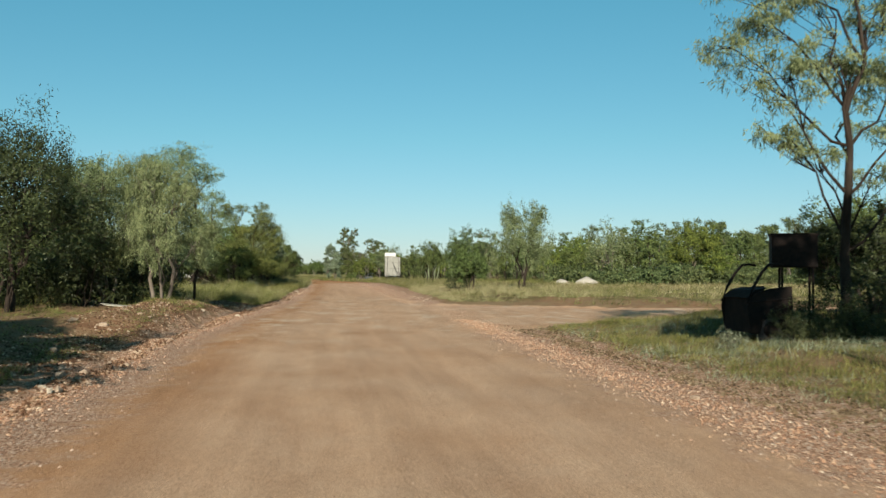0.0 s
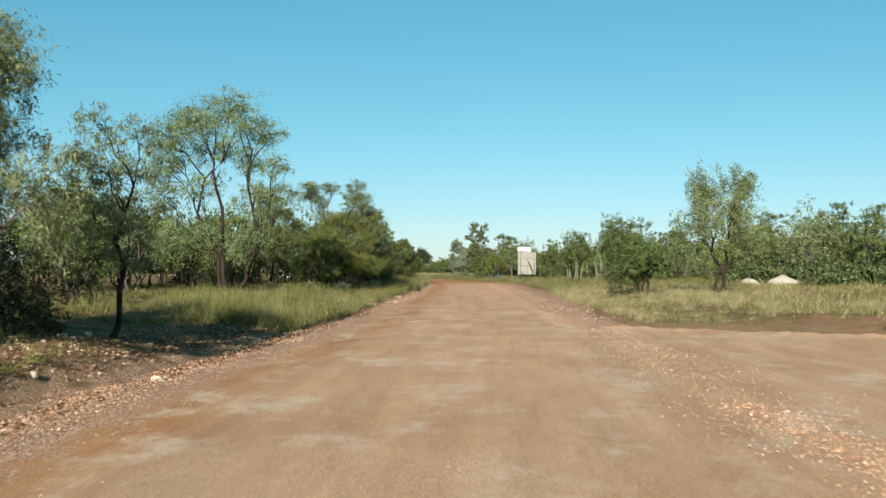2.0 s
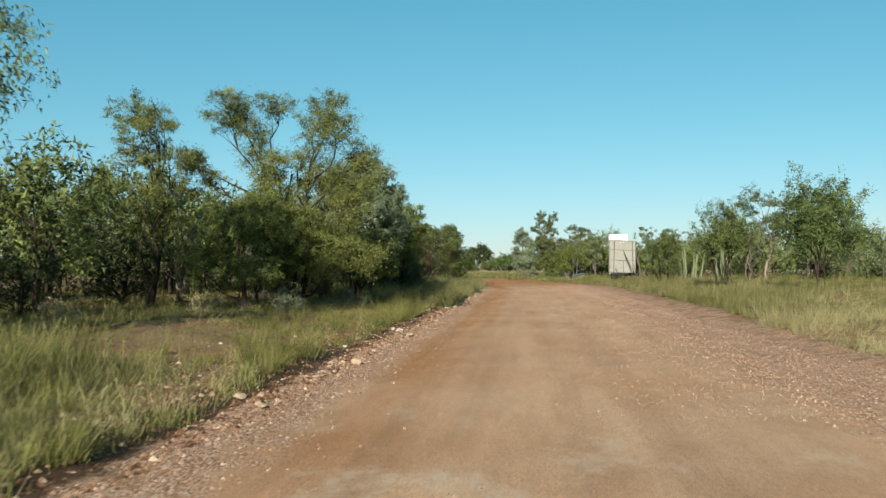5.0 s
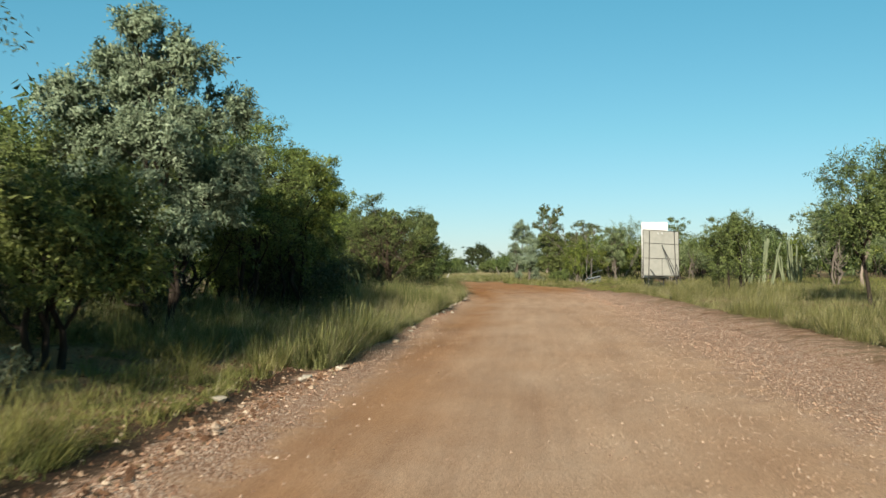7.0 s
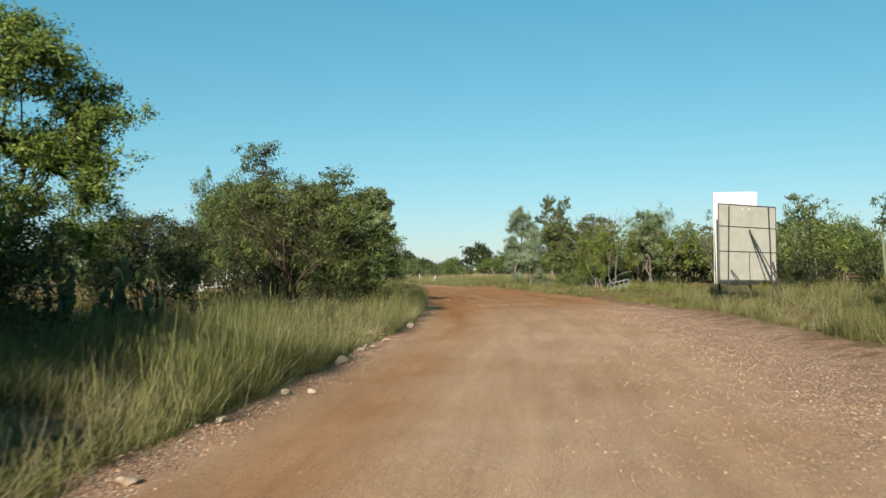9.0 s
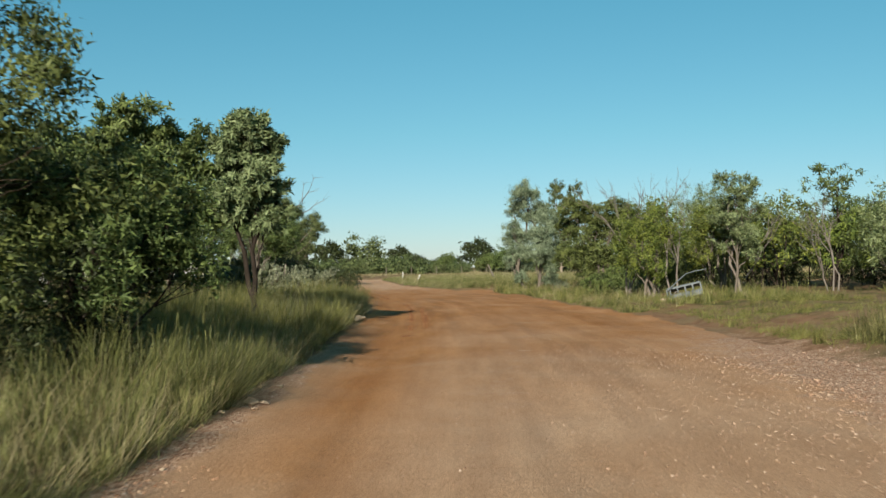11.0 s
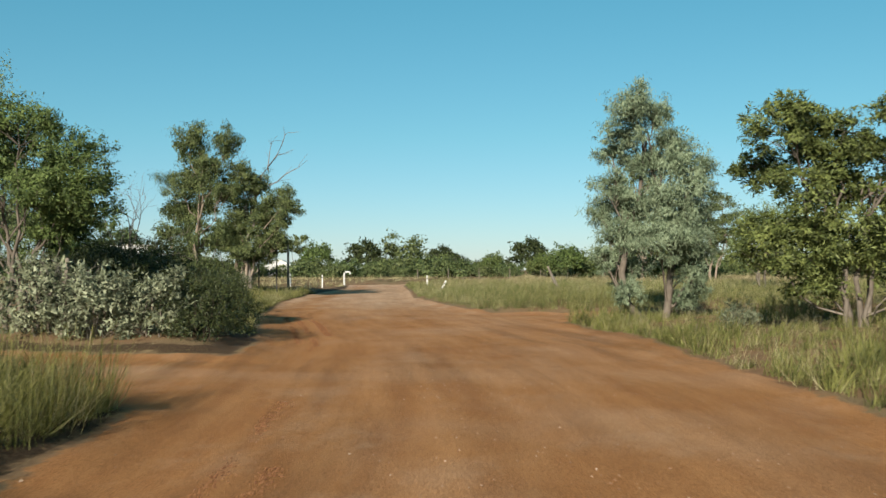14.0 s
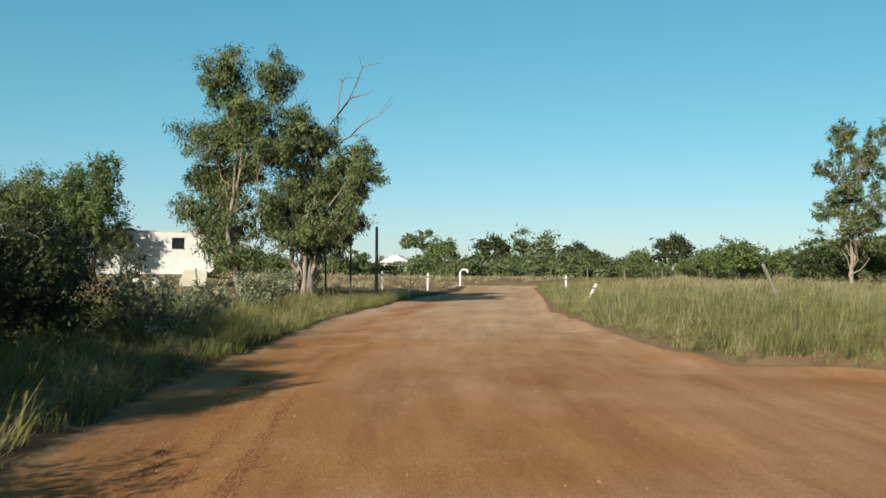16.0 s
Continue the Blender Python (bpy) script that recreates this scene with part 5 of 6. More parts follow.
def caravan(x, y, rz):
    ob = tagged(empty("caravan", x, y, None, rz), "old white caravan parked in dry grass", "caravan")
    prof = [(-3.4, 0.75), (2.5, 0.75), (2.78, 1.05), (2.80, 1.5), (2.54, 2.75), (2.46, 2.96), (2.32, 3.07), (2.1, 3.12), (-3.2, 3.12), (-3.4, 2.95)]
    part("body", slab("body", prof, -1.1, 1.1, M_WHITE), ob)
    part("roof_trim", box("roof_trim", -3.3, 2.25, -1.13, 1.13, 3.06, 3.115, M_CREAM), ob, "cream roof gutter trim")
    part("roof_vent", box("roof_vent", -2.3, -1.4, -0.4, 0.4, 3.12, 3.24, M_ROOFIRON, 0.03), ob)
    pane = part("window", box("window", 0.55, 1.2, -1.115, -1.09, 2.15, 2.72, M_DARKGLASS), ob, "dark open side window")
    for z in (2.12, 2.72):
        part("window_frame", box("window_frame", 0.52, 1.23, -1.13, -1.09, z, z + 0.03, M_ROOFIRON), pane)
    part("lamp", box("lamp", -1.75, -1.6, -1.15, -1.09, 2.6, 2.74, M_ROOFIRON, 0.02), ob)
    for px in (-1.3, -0.3):
        bm = bmesh.new()
        bmesh.ops.create_cone(bm, cap_ends=True, segments=18, radius1=0.36, radius2=0.36, depth=0.2, matrix=pose(px, -0.95, 0.36, 90, 0, 0))
        wheel = part("tyre", mesh_of("tyre", bm, M_STEEL), ob)
        hub = bmesh.new()
        bmesh.ops.create_cone(hub, cap_ends=True, segments=14, radius1=0.19, radius2=0.16, depth=0.03, matrix=pose(px, -1.06, 0.36, 90, 0, 0))
        part("rim", mesh_of("rim", hub, M_WHITE), wheel, "white steel rim")
    part("step_box", box("step_box", -2.6, -2.0, -1.5, -1.12, 0.0, 0.6, M_ROOFIRON, 0.03), ob)
    part("canopy", slab("canopy", [(0.9, 0.1), (2.3, 0.1), (2.4, 0.95), (1.2, 1.0)], -1.9, -1.15, M_CREAM), ob, "faded cream annexe cover")
    part("drawbar", bar("drawbar", (2.5, 0, 0.6), (3.9, 0, 0.5), 0.05, M_STEEL), ob)


caravan(-35.3, 203.0, 33)


def farmhouse(x, y, rz):
    ob = tagged(empty("house", x, y, None, rz, 0.75), "distant white weatherboard house among trees", "house")
    part("wall", box("wall", -3, 3, -2.5, 2.5, 0, 2.7, M_WHITE), ob)
    part("roof", slab("roof", [(-3.4, 2.6), (3.4, 2.6), (0.4, 4.1), (-0.4, 4.1)], -2.9, 2.9, M_WHITE), ob)
    for wx in (-1.5, 1.3):
        pane = part("window", box("window", wx - 0.45, wx + 0.45, -2.53, -2.49, 1.0, 2.0, M_DARKGLASS), ob)
        part("sill", box("sill", wx - 0.55, wx + 0.55, -2.6, -2.49, 0.92, 1.0, M_WHITE), pane)
    part("door", box("door", -0.45, 0.45, -2.54, -2.49, 0.0, 2.0, M_ROOFIRON), ob)


farmhouse(-53, 293, 10)
for hx, hy, hs in ((-50.6, 287.5, 0.75), (-55.2, 288, 0.7)):
    name, label, meshes = FAR[4]
    put_tree(name, "low dark bush before the white house", hx, hy, meshes, hx * 30, hs, "bushes before the house", "shrub")


def shed(x, y, rz, w, d, h, label):
    ob = tagged(empty("shed", x, y, None, rz), label, "shed")
    part("wall", box("wall", -w / 2, w / 2, -d / 2, d / 2, 0, h, M_WHITE, 0.02), ob)
    part("roof", box("roof", -w / 2 - 0.15, w / 2 + 0.15, -d / 2 - 0.15, d / 2 + 0.15, h + 0.004, h + 0.14, M_ROOFIRON, 0.02), ob)
    part("door", box("door", -0.2, 0.6, -d / 2 - 0.03, -d / 2 + 0.01, 0.1, min(2.0, h - 0.2), M_DARKGLASS), ob)


shed(-21.5, 149, 30, 2.0, 2.0, 1.9, "small white shed seen between the trees")
shed(-26.5, 167, 20, 3.4, 2.4, 1.6, "low white shed behind the cactus hedge")


def rusty_wreck(x, y, rz):
    """The front half of a car shell: two sides, bulkhead, cowl, bent windscreen pillars and a wheel."""
    ob = tagged(empty("car_wreck", x, y, None, rz), "rusted front half of a car shell in dry grass", "car wreck")
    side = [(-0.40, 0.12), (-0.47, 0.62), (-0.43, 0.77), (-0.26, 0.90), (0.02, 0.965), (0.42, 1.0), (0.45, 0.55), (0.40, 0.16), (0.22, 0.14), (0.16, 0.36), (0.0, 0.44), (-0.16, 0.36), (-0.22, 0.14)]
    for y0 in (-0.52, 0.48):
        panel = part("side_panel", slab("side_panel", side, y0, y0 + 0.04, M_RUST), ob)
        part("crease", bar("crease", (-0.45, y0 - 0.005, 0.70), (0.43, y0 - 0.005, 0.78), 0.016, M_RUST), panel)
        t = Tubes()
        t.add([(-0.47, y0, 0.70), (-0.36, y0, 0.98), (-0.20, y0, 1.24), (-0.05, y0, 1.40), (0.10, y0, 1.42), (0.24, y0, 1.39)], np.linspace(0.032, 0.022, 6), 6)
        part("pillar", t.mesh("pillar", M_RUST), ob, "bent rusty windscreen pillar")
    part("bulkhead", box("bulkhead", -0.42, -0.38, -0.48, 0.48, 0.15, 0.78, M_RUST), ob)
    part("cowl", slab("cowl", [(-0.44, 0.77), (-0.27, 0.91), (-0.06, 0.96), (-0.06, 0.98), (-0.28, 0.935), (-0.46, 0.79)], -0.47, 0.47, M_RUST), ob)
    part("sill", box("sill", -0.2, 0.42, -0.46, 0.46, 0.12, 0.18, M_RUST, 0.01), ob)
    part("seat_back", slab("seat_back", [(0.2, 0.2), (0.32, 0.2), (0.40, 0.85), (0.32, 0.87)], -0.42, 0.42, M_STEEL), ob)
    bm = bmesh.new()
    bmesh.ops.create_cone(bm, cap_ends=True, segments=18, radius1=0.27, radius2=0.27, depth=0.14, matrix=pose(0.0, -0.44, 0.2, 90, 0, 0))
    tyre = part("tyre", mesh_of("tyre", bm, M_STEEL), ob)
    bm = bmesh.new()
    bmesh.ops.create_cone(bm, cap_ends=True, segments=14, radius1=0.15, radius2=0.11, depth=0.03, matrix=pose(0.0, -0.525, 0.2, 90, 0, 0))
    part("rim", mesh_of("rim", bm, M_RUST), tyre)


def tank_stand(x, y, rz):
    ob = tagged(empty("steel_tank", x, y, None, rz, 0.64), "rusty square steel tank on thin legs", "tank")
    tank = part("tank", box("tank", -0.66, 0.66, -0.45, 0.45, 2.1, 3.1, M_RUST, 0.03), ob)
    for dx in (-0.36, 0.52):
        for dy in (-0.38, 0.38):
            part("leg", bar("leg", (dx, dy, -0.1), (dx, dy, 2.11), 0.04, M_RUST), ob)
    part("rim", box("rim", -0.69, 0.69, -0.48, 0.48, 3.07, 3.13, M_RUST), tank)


rusty_wreck(8.02, 17.3, 4)
tank_stand(8.95, 17.7, -20)


def tray_wreck(x, y, rz):
    """A tipped vehicle side with window openings and a bent tube."""
    ob = tagged(empty("vehicle_wreck", x, y, gz(x, y) - 0.1, rz, 0.74), "tipped silver vehicle shell with empty windows", "vehicle wreck")
    bm = bmesh.new()
    for a in range(4):
        x0 = -0.62 + a * 0.36
        box_bm(bm, x0 - 0.03, x0 + 0.04, -0.03, 0.03, 0.28, 0.55)
    box_bm(bm, 0.80, 0.87, -0.03, 0.03, 0.10, 0.6)
    box_bm(bm, -0.72, 0.84, -0.04, 0.04, 0.0, 0.28)
    box_bm(bm, -0.72, 0.84, -0.05, 0.05, 0.55, 0.63)
    side = part("side_panel", mesh_of("side_panel", bm, M_ALU), ob)
    side.matrix_basis = pose(0, 0, 0.14, -12, -13, 0)
    roof = part("roof", box("roof", -0.74, 0.86, -0.02, 0.9, 0.60, 0.66, M_ALU, 0.02), ob)
    roof.matrix_basis = pose(0, 0, 0.14, -12, -13, 0)
    end = part("end_panel", box("end_panel", -0.80, -0.74, -0.04, 0.86, -0.05, 0.62, M_ALU, 0.02), ob)
    end.matrix_basis = pose(0, 0, 0.14, -12, -13, 0)
    t = Tubes()
    t.add([(-0.8, 0, 0.5), (-0.35, 0, 0.95), (0.05, 0, 1.3), (0.45, 0, 1.42), (1.0, 0, 1.52)], np.linspace(0.035, 0.025, 5), 6)
    part("tube", t.mesh("tube", M_ALU), ob, "bent grey tube")


tray_wreck(5.35, 144.9, -12)
stone(4.4, 143.6, 0.3, 40, 2, "pale lump of stone in the grass", "rock", "verge rocks")


def guide_post(x, y, h, tilt=0.0, label="white roadside guide post with red marker"):
    ob = tagged(empty("guide_post", x, y), label, "guide post", "white roadside posts")
    ob.matrix_basis = ob.matrix_basis @ pose(0, 0, 0, 0, tilt, 0)
    post = part("post", box("post", -0.055, 0.055, -0.025, 0.025, -0.2, h, M_WHITE, 0.008), ob)
    part("marker", box("marker", -0.03, 0.03, -0.032, -0.0255, h - 0.28, h - 0.16, M_RUST), post, "dark marker plate")


guide_post(-23.1, 205.3, 1.0)
guide_post(-22.6, 211.9, 1.05)
guide_post(-14.2, 212, 0.9)
guide_post(-11.0, 198.3, 0.75, 28, "white guide post leaning in the grass")
pipe = tagged(empty("bent_pipe", -25, 227.9), "white pipe post with bent top", "pipe post")
t = Tubes()
t.add([(0, 0, -0.2), (0, 0, 0.9), (0, 0, 1.15), (0.12, 0, 1.28), (0.35, 0, 1.28), (0.55, 0, 1.25), (0.6, 0, 1.05)], 0.09, 8)
part("pipe", t.mesh("pipe", M_WHITE), pipe)


def wood_post(x, y, h, lean=0.0, r=0.07, label="weathered grey timber fence post", name="fence_post", group="timber posts"):
    ob = tagged(empty(name, x, y), label, "post", group)
    ob.matrix_basis = ob.matrix_basis @ pose(0, 0, 0, 0, lean, 0)
    t = Tubes()
    t.add([(0, 0, -0.3), (0.01, 0, h * 0.5), (0, 0.01, h), (0, 0.01, h + 0.02)], [r, r * 0.95, r * 0.85, 0.01], 8)
    part("pole", t.mesh("pole", M_WOOD), ob)


wood_post(-22.2, 202, 3.3, 0, 0.085, "tall grey timber strainer pole")
wood_post(17.6, 150, 2.0)
wood_post(-3.5, 192.4, 1.4, -22)
wood_post(-3.4, 192.5, 1.25, -27)
wood_post(-12.4, 157.0, 1.6, 4, 0.05)
for k in range(3):
    wood_post(-30 + k * 3.1, 198 - k * 1.2, 1.1, k * 3 - 6, 0.05)
for k in range(7):
    wood_post(-24 + k * 4.0, 262 + k * 0.6, 1.3, 0, 0.06)

board = tagged(empty("dark_board", -20.7, 193.4, None, 12), "dark signboard on two thin posts", "signboard")
part("panel", box("panel", -0.62, 0.62, -0.03, 0.03, 2.1, 3.35, M_ROOFIRON, 0.01), board)
for dx in (-0.5, 0.55):
    part("post", bar("post", (dx, 0.06, -0.2), (dx, 0.06, 3.3), 0.04, M_STEEL), board)


def spoil_heap(x, y, w, h, seed):
    bm = bmesh.new()
    bmesh.ops.create_icosphere(bm, subdivisions=3, radius=1)
    for v in bm.verts:
        k = 1 + 0.16 * noise.noise(v.co * 1.7 + Vector((seed, 0, 0)))
        v.co = Vector((v.co.x * w * k, v.co.y * w * 0.7 * k, max(v.co.z, -0.15) * h * k * (1 - 0.3 * min(1, v.co.xy.length))))
    for f in bm.faces:
        f.smooth = True
    ob = new("spoil_heap", mesh_of("spoil_heap", bm, M_SAND))
    ob.matrix_basis = pose(x, y, gz(x, y))
    tagged(ob, "white heap of mine spoil on the plain", "spoil heap", "white spoil heaps")


spoil_heap(24.6, 90.5, 1.2, 0.7, 1)
spoil_heap(22.2, 90.8, 0.8, 0.6, 2)


# cacti, agave
def pad_mesh(material):
    bm = bmesh.new()
    bmesh.ops.create_icosphere(bm, subdivisions=2, radius=0.5)
    for v in bm.verts:
        v.co.x *= 0.62 + 0.16 * v.co.z
        v.co.y *= 0.16
        v.co.z += 0.5
    for f in bm.faces:
        f.smooth = True
    return mesh_of("pad", bm, material)


PADS = {"green": pad_mesh(M_PAD), "dark": pad_mesh(M_PADSHADE)}


def prickly_pear(x, y, h, w, count, seed, tone="green", label="prickly pear cactus with flat green pads"):
    rng = np.random.RandomState(seed)
    ob = tagged(empty("prickly_pear", x, y), label, "cactus", "prickly pear cacti")
    ends = [(Vector((rng.uniform(-w / 2, w / 2), rng.uniform(-w / 4, w / 4), -0.05)), 0) for _ in range(max(2, count // 6))]
    for k in range(count):
        at, level = ends[k] if k < len(ends) else ends[rng.randint(max(0, len(ends) - 9), len(ends))]
        size = rng.uniform(0.25, 0.37) * (1.15 if level == 0 else 1)
        m = Matrix.Translation(at) @ pose(0, 0, 0, rng.uniform(-24, 24), rng.uniform(-38, 38), rng.uniform(0, 180)) @ Matrix.Scale(size, 4)
        p = part("pad", PADS[tone], ob)
        p.matrix_basis = m
        tip = m @ Vector((rng.uniform(-0.12, 0.12), 0, 0.92))
        if tip.z < h:
            ends.append((tip, level + 1))


prickly_pear(-6.6, 107.6, 1.15, 1.4, 30, 1)
prickly_pear(-7.6, 107.0, 1.25, 1.6, 30, 2)
# hedge pads take the darker copy, with shade in the colour
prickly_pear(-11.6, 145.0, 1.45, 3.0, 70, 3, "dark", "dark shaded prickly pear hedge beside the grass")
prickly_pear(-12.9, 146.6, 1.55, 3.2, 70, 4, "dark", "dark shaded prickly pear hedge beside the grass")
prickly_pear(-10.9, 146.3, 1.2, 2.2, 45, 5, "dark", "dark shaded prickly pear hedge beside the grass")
prickly_pear(-14.4, 149.0, 2.2, 1.8, 20, 6)


def column_cactus(x, y, h, count, w, seed, label="cluster of pale columnar cactus stems"):
    rng = np.random.RandomState(seed)
    ob = tagged(empty("column_cactus", x, y), label, "cactus", "columnar cacti")
    for k in range(count):
        dx, dy, hh = rng.uniform(-w / 2, w / 2), rng.uniform(-w / 3, w / 3), h * rng.uniform(0.55, 1.0)
        tp = (dx * 1.5 + rng.normal(0, 0.12), dy * 1.3, hh)
        t = Tubes()
        line = bend(rng, (dx, dy, -0.15), tp, 0.10, 7)
        t.add(np.vstack([line, line[-1] + [0, 0, 0.06]]), np.r_[0.05, 0.058, 0.062, 0.064, 0.062, 0.06, 0.05, 0.01], 9)
        part("stem", t.mesh("stem", M_COLUMN), ob)


column_cactus(12.6, 122.0, 2.6, 10, 1.9, 1)
column_cactus(17.4, 132.5, 3.0, 9, 1.8, 2)
column_cactus(-17.2, 160.0, 2.6, 6, 1.6, 3)
column_cactus(-15.2, 158.8, 1.7, 7, 2.4, 4)


def rosette(x, y, size, seed, label="spiky grey-green agave rosette"):
    rng = np.random.RandomState(seed)
    ob = tagged(empty("agave", x, y), label, "agave", "agaves")
    for k in range(16):
        a, e = k * 2.4, radians(rng.uniform(18, 75))
        d = np.array([math.cos(a) * math.cos(e), math.sin(a) * math.cos(e), math.sin(e)]) * size * rng.uniform(0.8, 1.1)
        s = np.array([-math.sin(a), math.cos(a), 0]) * size * 0.075
        up = np.array([0, 0, size * 0.05])
        co = [s * 0.7, -s * 0.7, -up * 0.4, d * 0.5 + s + up, d * 0.5 - s + up, d * 0.5 - up * 0.3, d * 1.0 - [0, 0, 0.04]]
        me = bpy.data.meshes.new("leaf")
        me.from_pydata([tuple(c) for c in co], [], [(0, 3, 4, 1), (0, 2, 5, 3), (2, 1, 4, 5), (3, 6, 4), (3, 5, 6), (5, 4, 6)])
        me.materials.append(M_AGAVE)
        part("leaf", me, ob)
    return ob


rosette(-10.6, 147.6, 0.85, 1)
rosette(-11.6, 148.2, 0.7, 2)


def century_plant(x, y, h, seed):
    rng = np.random.RandomState(seed)
    ob = rosette(x, y, 1.3, seed, "agave in flower with a tall branched stalk")
    t = Tubes()
    t.add(bend(rng, (0, 0, 0), (-0.15, 0, h), 0.05, 9), np.linspace(0.085, 0.02, 9), 7)
    stalk = part("stalk", t.mesh("stalk", B_PALE), ob, "pale woody flower stalk")
    for k in range(13):
        z = h * (0.58 + 0.40 * k / 12)
        a, r = k * 2.6, (h - z) * 0.22 + 0.28
        tip = np.array([math.cos(a) * r, math.sin(a) * r * 0.6, z + 0.10])
        t = Tubes()
        t.add([(-0.15 * z / h, 0, z - 0.08), tip * [0.6, 0.6, 1] - [0, 0, 0.1], tip], [0.022, 0.018, 0.012], 5)
        for _ in range(5):
            e = tip + rng.normal(0, 0.09, 3) * [1, 1, 0.6]
            t.add([tip, (tip + e) / 2 + [0, 0, 0.02], e], [0.03, 0.035, 0.02], 5)
        part("flower_branch", t.mesh("flower_branch", B_DARK), stalk, "dark branch with seed pods")


century_plant(-18.9, 158.4, 7.7, 5)


# dead trees and fallen wood
def dead_tree(x, y, h, w, seed, stems=2, label="leafless dead tree with pale grey branches", bark=None, levels=4, thick=1.0):
    rng = np.random.RandomState(seed)
    ob = tagged(empty("dead_tree", x, y), label, "tree", "dead trees")
    def grow(t, a, way, length, r, level):
        b = a + way * length
        line = bend(rng, a, b, 0.2, 6)
        t.add(line, np.linspace(r, r * 0.5, 6), 6 if level < 2 else 4)
        if level == levels or length < 0.15:
            return
        for k in range(rng.randint(2, 4)):
            d = way + rng.normal(0, 0.55, 3) * [w, w, 0.6] + [0, 0, 0.15]
            limb = Tubes() if level == 0 else t
            grow(limb, line[rng.randint(3, 6)], d / np.linalg.norm(d), length * rng.uniform(0.5, 0.8), r * 0.55, level + 1)
            if level == 0:
                part("limb", limb.mesh("limb", bark or B_DEAD), ob)

    for k in range(stems):
        d = np.array([rng.normal(0, 0.25) * w, rng.normal(0, 0.25) * w, 1.0])
        stem = Tubes()
        grow(stem, np.array([rng.normal(0, 0.15), rng.normal(0, 0.15), -0.1]), d / np.linalg.norm(d), h * 0.42, (0.022 + 0.005 * h) * thick, 0)
        part("trunk", stem.mesh("trunk", bark or B_DEAD), ob)


dead_tree(3.8, 148.6, 5.6, 0.6, 1, 3)
dead_tree(5.0, 146.2, 4.6, 0.7, 2, 3)
dead_tree(8.0, 148.5, 4.2, 0.9, 3, 2)
dead_tree(12.1, 150, 4.2, 0.9, 4, 3, "pale dead tree trunks beside the signboards")
dead_tree(-17.2, 168.3, 4.6, 1.0, 5, 3)
dead_tree(-24.5, 163, 4.2, 0.9, 7, 2)
dead_tree(-13.0, 157.5, 2.2, 1.6, 8, 4, "low tangle of dead grey branches")
dead_tree(-8.2, 78.5, 3.4, 1.1, 9, 4)
dead_tree(-10.5, 108, 5.6, 0.8, 10, 2)
dead_tree(-7.0, 119.0, 4.8, 1.3, 11, 10, "brown dry twigs inside the roadside tree", B_BROWN)


def bare_gum(x, y):
    """A dead gum stem forking into a few long bare limbs with twigs."""
    ob, rng = tagged(empty("dead_tree", x, y), "bare dead limbs rising beside the gum", "tree", "dead trees"), np.random.RandomState(16)
    stem = Tubes()
    stem.add(bend(rng, np.array([0.3, 0, -0.2]), np.array([0.6, 0, 5.6]), 0.25, 8), np.linspace(0.13, 0.07, 8), 7)
    part("trunk", stem.mesh("trunk", B_DEAD), ob)
    for a, b, r in (((0.55, 0, 5.2), (2.35, 0.2, 9.0), 0.06), ((0.6, 0, 5.5), (3.3, -0.3, 7.0), 0.05), ((1.35, 0.1, 6.9), (1.5, 0.3, 8.6), 0.035), ((0.5, 0, 4.6), (-0.5, 0.4, 7.6), 0.04)):
        limb, line = Tubes(), bend(rng, np.array(a), np.array(b), 0.22, 7)
        limb.add(line, np.linspace(r, r * 0.3, 7), 6)
        way = np.array(Vector(b) - Vector(a)) / (Vector(b) - Vector(a)).length
        for k in range(5):
            d = np.array(Vector(way + rng.normal(0, 0.5, 3)).normalized())
            root = line[rng.randint(3, 7)]
            limb.add(bend(rng, root, root + d * rng.uniform(0.4, 1.1), 0.2, 4), np.linspace(r * 0.3, r * 0.1, 4), 4)
        part("limb", limb.mesh("limb", B_DEAD), ob)


bare_gum(-21.5, 191.9)


# shrubs along the verges
SALT = [tree_meshes(60 + k, "shrub", 1.45, 1.9, L_SALT, B_GREY, 3000, size=(0.095, 0.055), droop=-0.2, stems=4, girth=0.03) for k in range(2)]
k = 0
for x, y, s in ((-10.4, 157.1, 0.95), (-11.6, 157.0, 1.05), (-12.9, 157.2, 1.15), (-14.8, 171, 0.75), (-16.5, 176, 0.7), (-18.4, 182, 0.75), (-20.6, 188, 0.8), (-22, 193, 0.8)):
    put_tree("saltbush", "rounded silver-grey saltbush on the verge", x, y, SALT[k % 2], k * 77, s, "saltbushes on the verge", "shrub")
    k += 1
LOW = [tree_meshes(70 + k, "shrub", 0.7, 1.1, L_DRY if k else L_SALT, B_GREY, 1500, size=(0.10, 0.02), droop=-0.5, stems=5, girth=0.02) for k in range(2)]
for x, y, s in ((6.7, 15.4, 0.5), (10.9, 15.2, 0.5), (6.6, 10.2, 0.5), (-8.5, 66, 0.8), (-6.2, 74, 1.0), (-7.4, 71, 0.9), (-5.2, 79, 0.9), (7.5, 128, 0.8), (4.6, 152, 1.0), (3.8, 156, 1.1), (1.4, 160, 0.9)):
    put_tree("low_shrub", "low twiggy grey shrub in the grass", x, y, LOW[k % 2], k * 61, s, "low shrubs on the verge", "shrub")
    k += 1
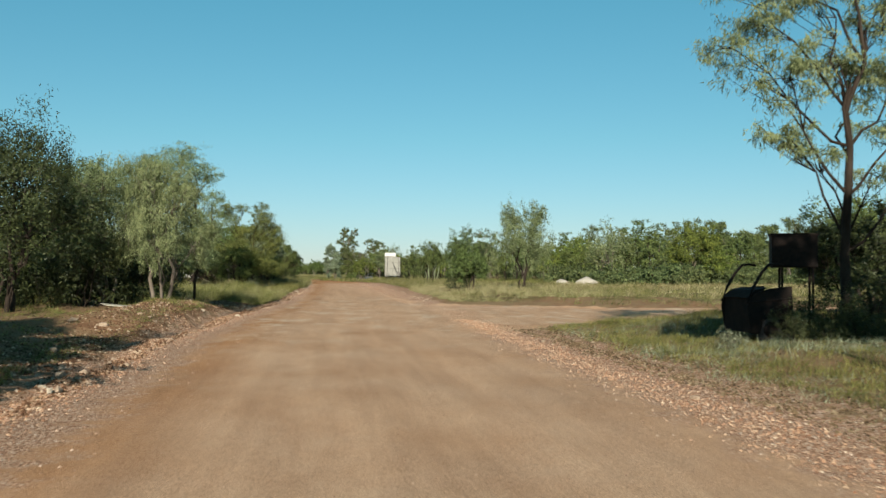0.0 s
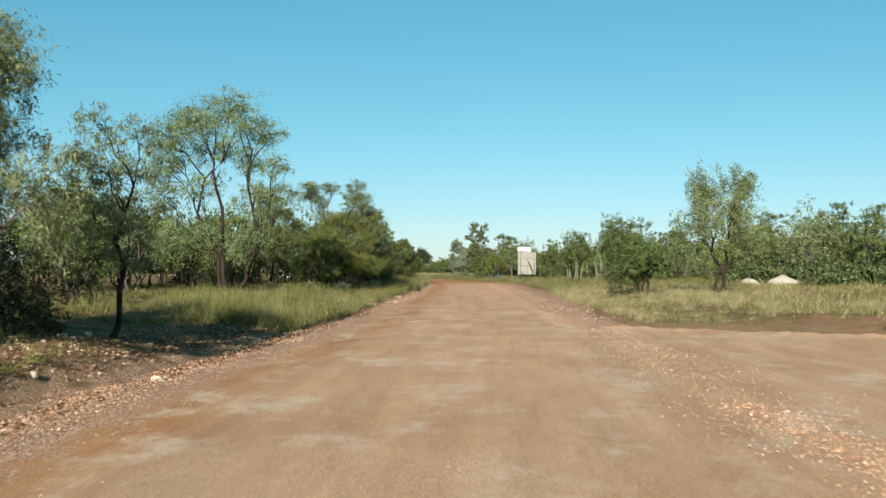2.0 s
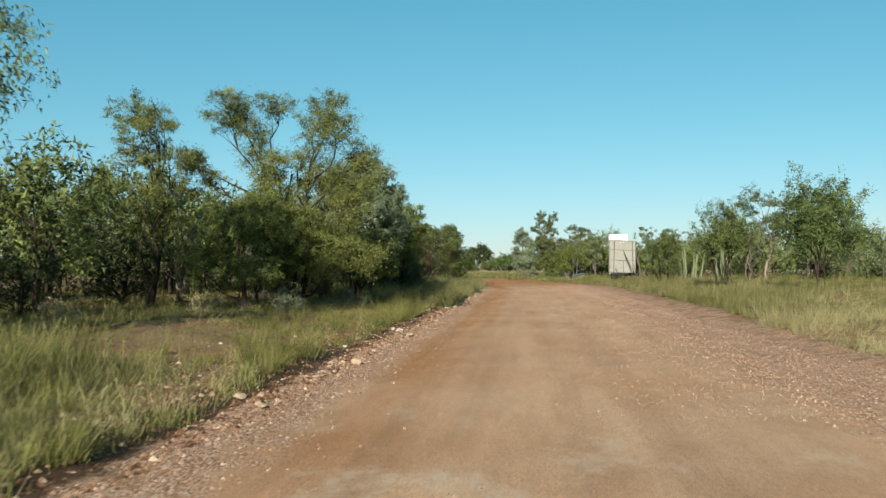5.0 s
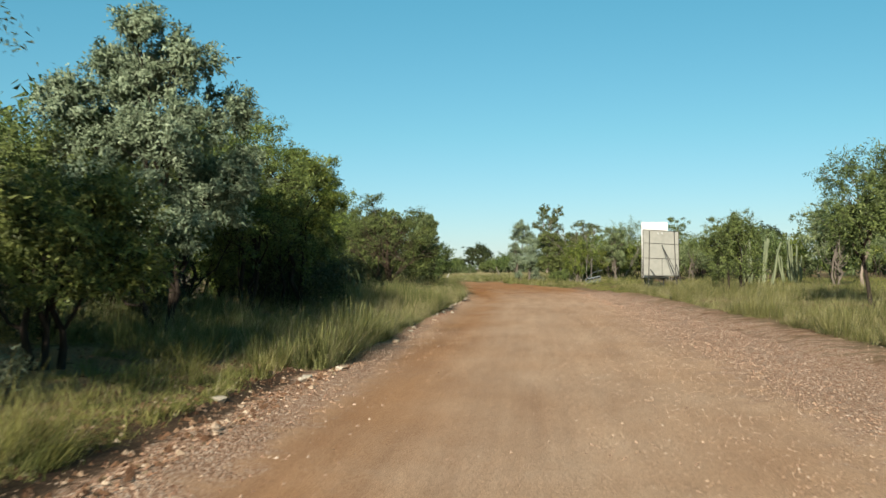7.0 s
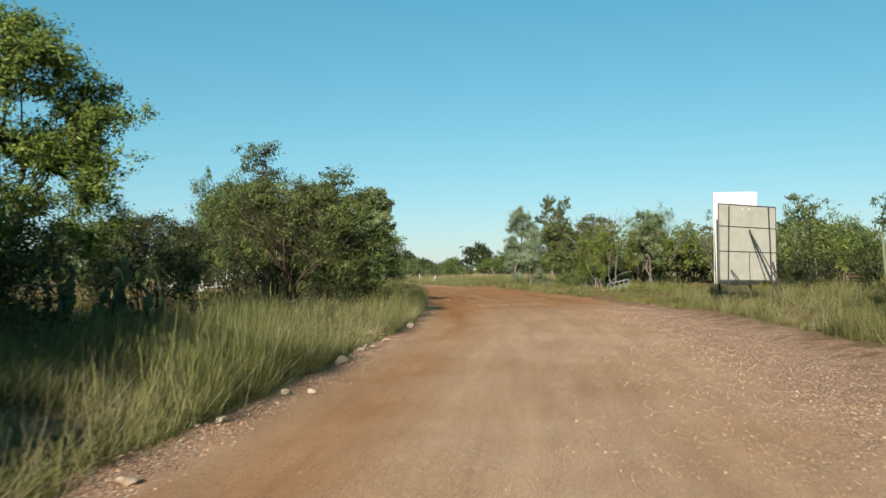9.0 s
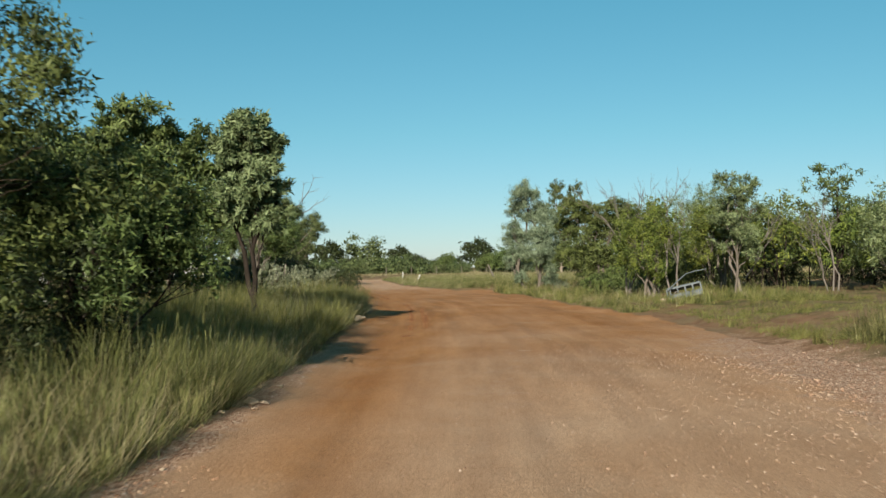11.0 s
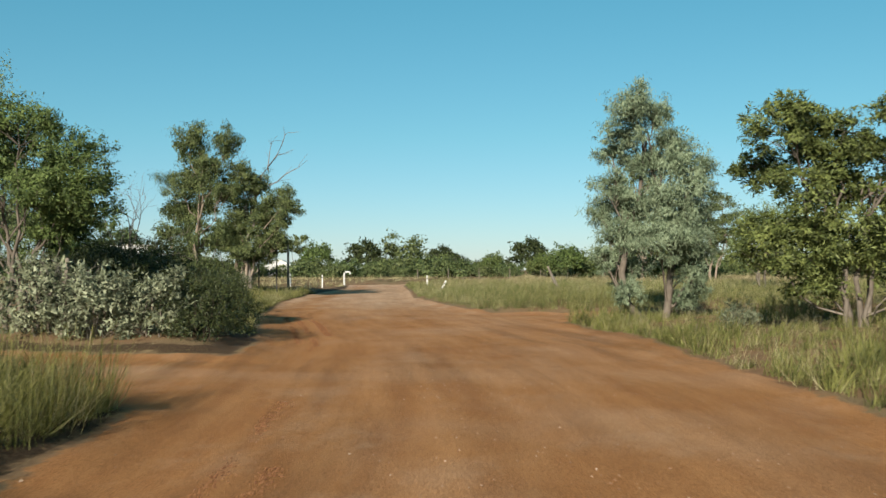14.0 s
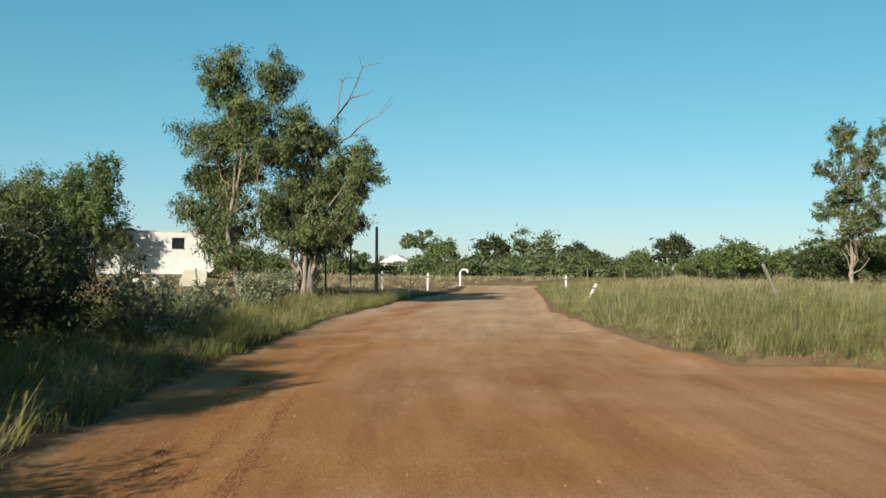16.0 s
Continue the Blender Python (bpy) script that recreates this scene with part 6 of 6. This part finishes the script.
# near-black shrubs; some stand in for shade under the trees
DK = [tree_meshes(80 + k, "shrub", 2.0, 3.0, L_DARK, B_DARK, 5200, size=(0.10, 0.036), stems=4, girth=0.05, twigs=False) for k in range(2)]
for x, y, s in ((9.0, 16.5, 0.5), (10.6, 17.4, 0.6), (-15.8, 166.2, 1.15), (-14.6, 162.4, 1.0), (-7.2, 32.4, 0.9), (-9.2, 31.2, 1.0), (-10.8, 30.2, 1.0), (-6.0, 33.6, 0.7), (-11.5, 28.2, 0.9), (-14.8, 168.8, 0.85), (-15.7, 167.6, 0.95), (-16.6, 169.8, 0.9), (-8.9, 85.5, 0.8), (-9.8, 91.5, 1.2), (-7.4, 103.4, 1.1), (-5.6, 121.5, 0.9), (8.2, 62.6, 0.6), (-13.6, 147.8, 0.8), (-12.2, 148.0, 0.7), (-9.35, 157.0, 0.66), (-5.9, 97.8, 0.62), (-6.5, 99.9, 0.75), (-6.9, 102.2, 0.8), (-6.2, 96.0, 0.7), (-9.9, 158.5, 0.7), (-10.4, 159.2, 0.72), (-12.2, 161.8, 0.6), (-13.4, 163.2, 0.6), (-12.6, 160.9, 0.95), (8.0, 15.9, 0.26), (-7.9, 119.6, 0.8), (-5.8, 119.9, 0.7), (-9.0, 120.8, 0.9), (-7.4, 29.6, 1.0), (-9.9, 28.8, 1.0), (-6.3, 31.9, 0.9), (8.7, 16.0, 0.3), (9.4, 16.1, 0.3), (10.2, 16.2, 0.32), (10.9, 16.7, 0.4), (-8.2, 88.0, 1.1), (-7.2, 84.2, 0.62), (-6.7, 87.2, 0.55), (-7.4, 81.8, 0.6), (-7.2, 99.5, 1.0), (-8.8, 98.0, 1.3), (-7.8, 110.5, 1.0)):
    put_tree("dark_shrub", "dense dark green shrub with shade put into its leaf colour", x, y, DK[k % 2], k * 47, s, "dark shrubs", "shrub")
    k += 1

# a broken sheet lying on the bank, and fallen branches
sheet = tagged(new("metal_sheet", box("metal_sheet", -0.4, 0.4, -0.22, 0.22, 0.0, 0.02, M_CREAM)), "pale broken sheet lying on the ground", "metal sheet")
sheet.matrix_basis = pose(-5.6, 25.8, gz(-5.6, 25.8) + 0.07, 4, 6, 30)
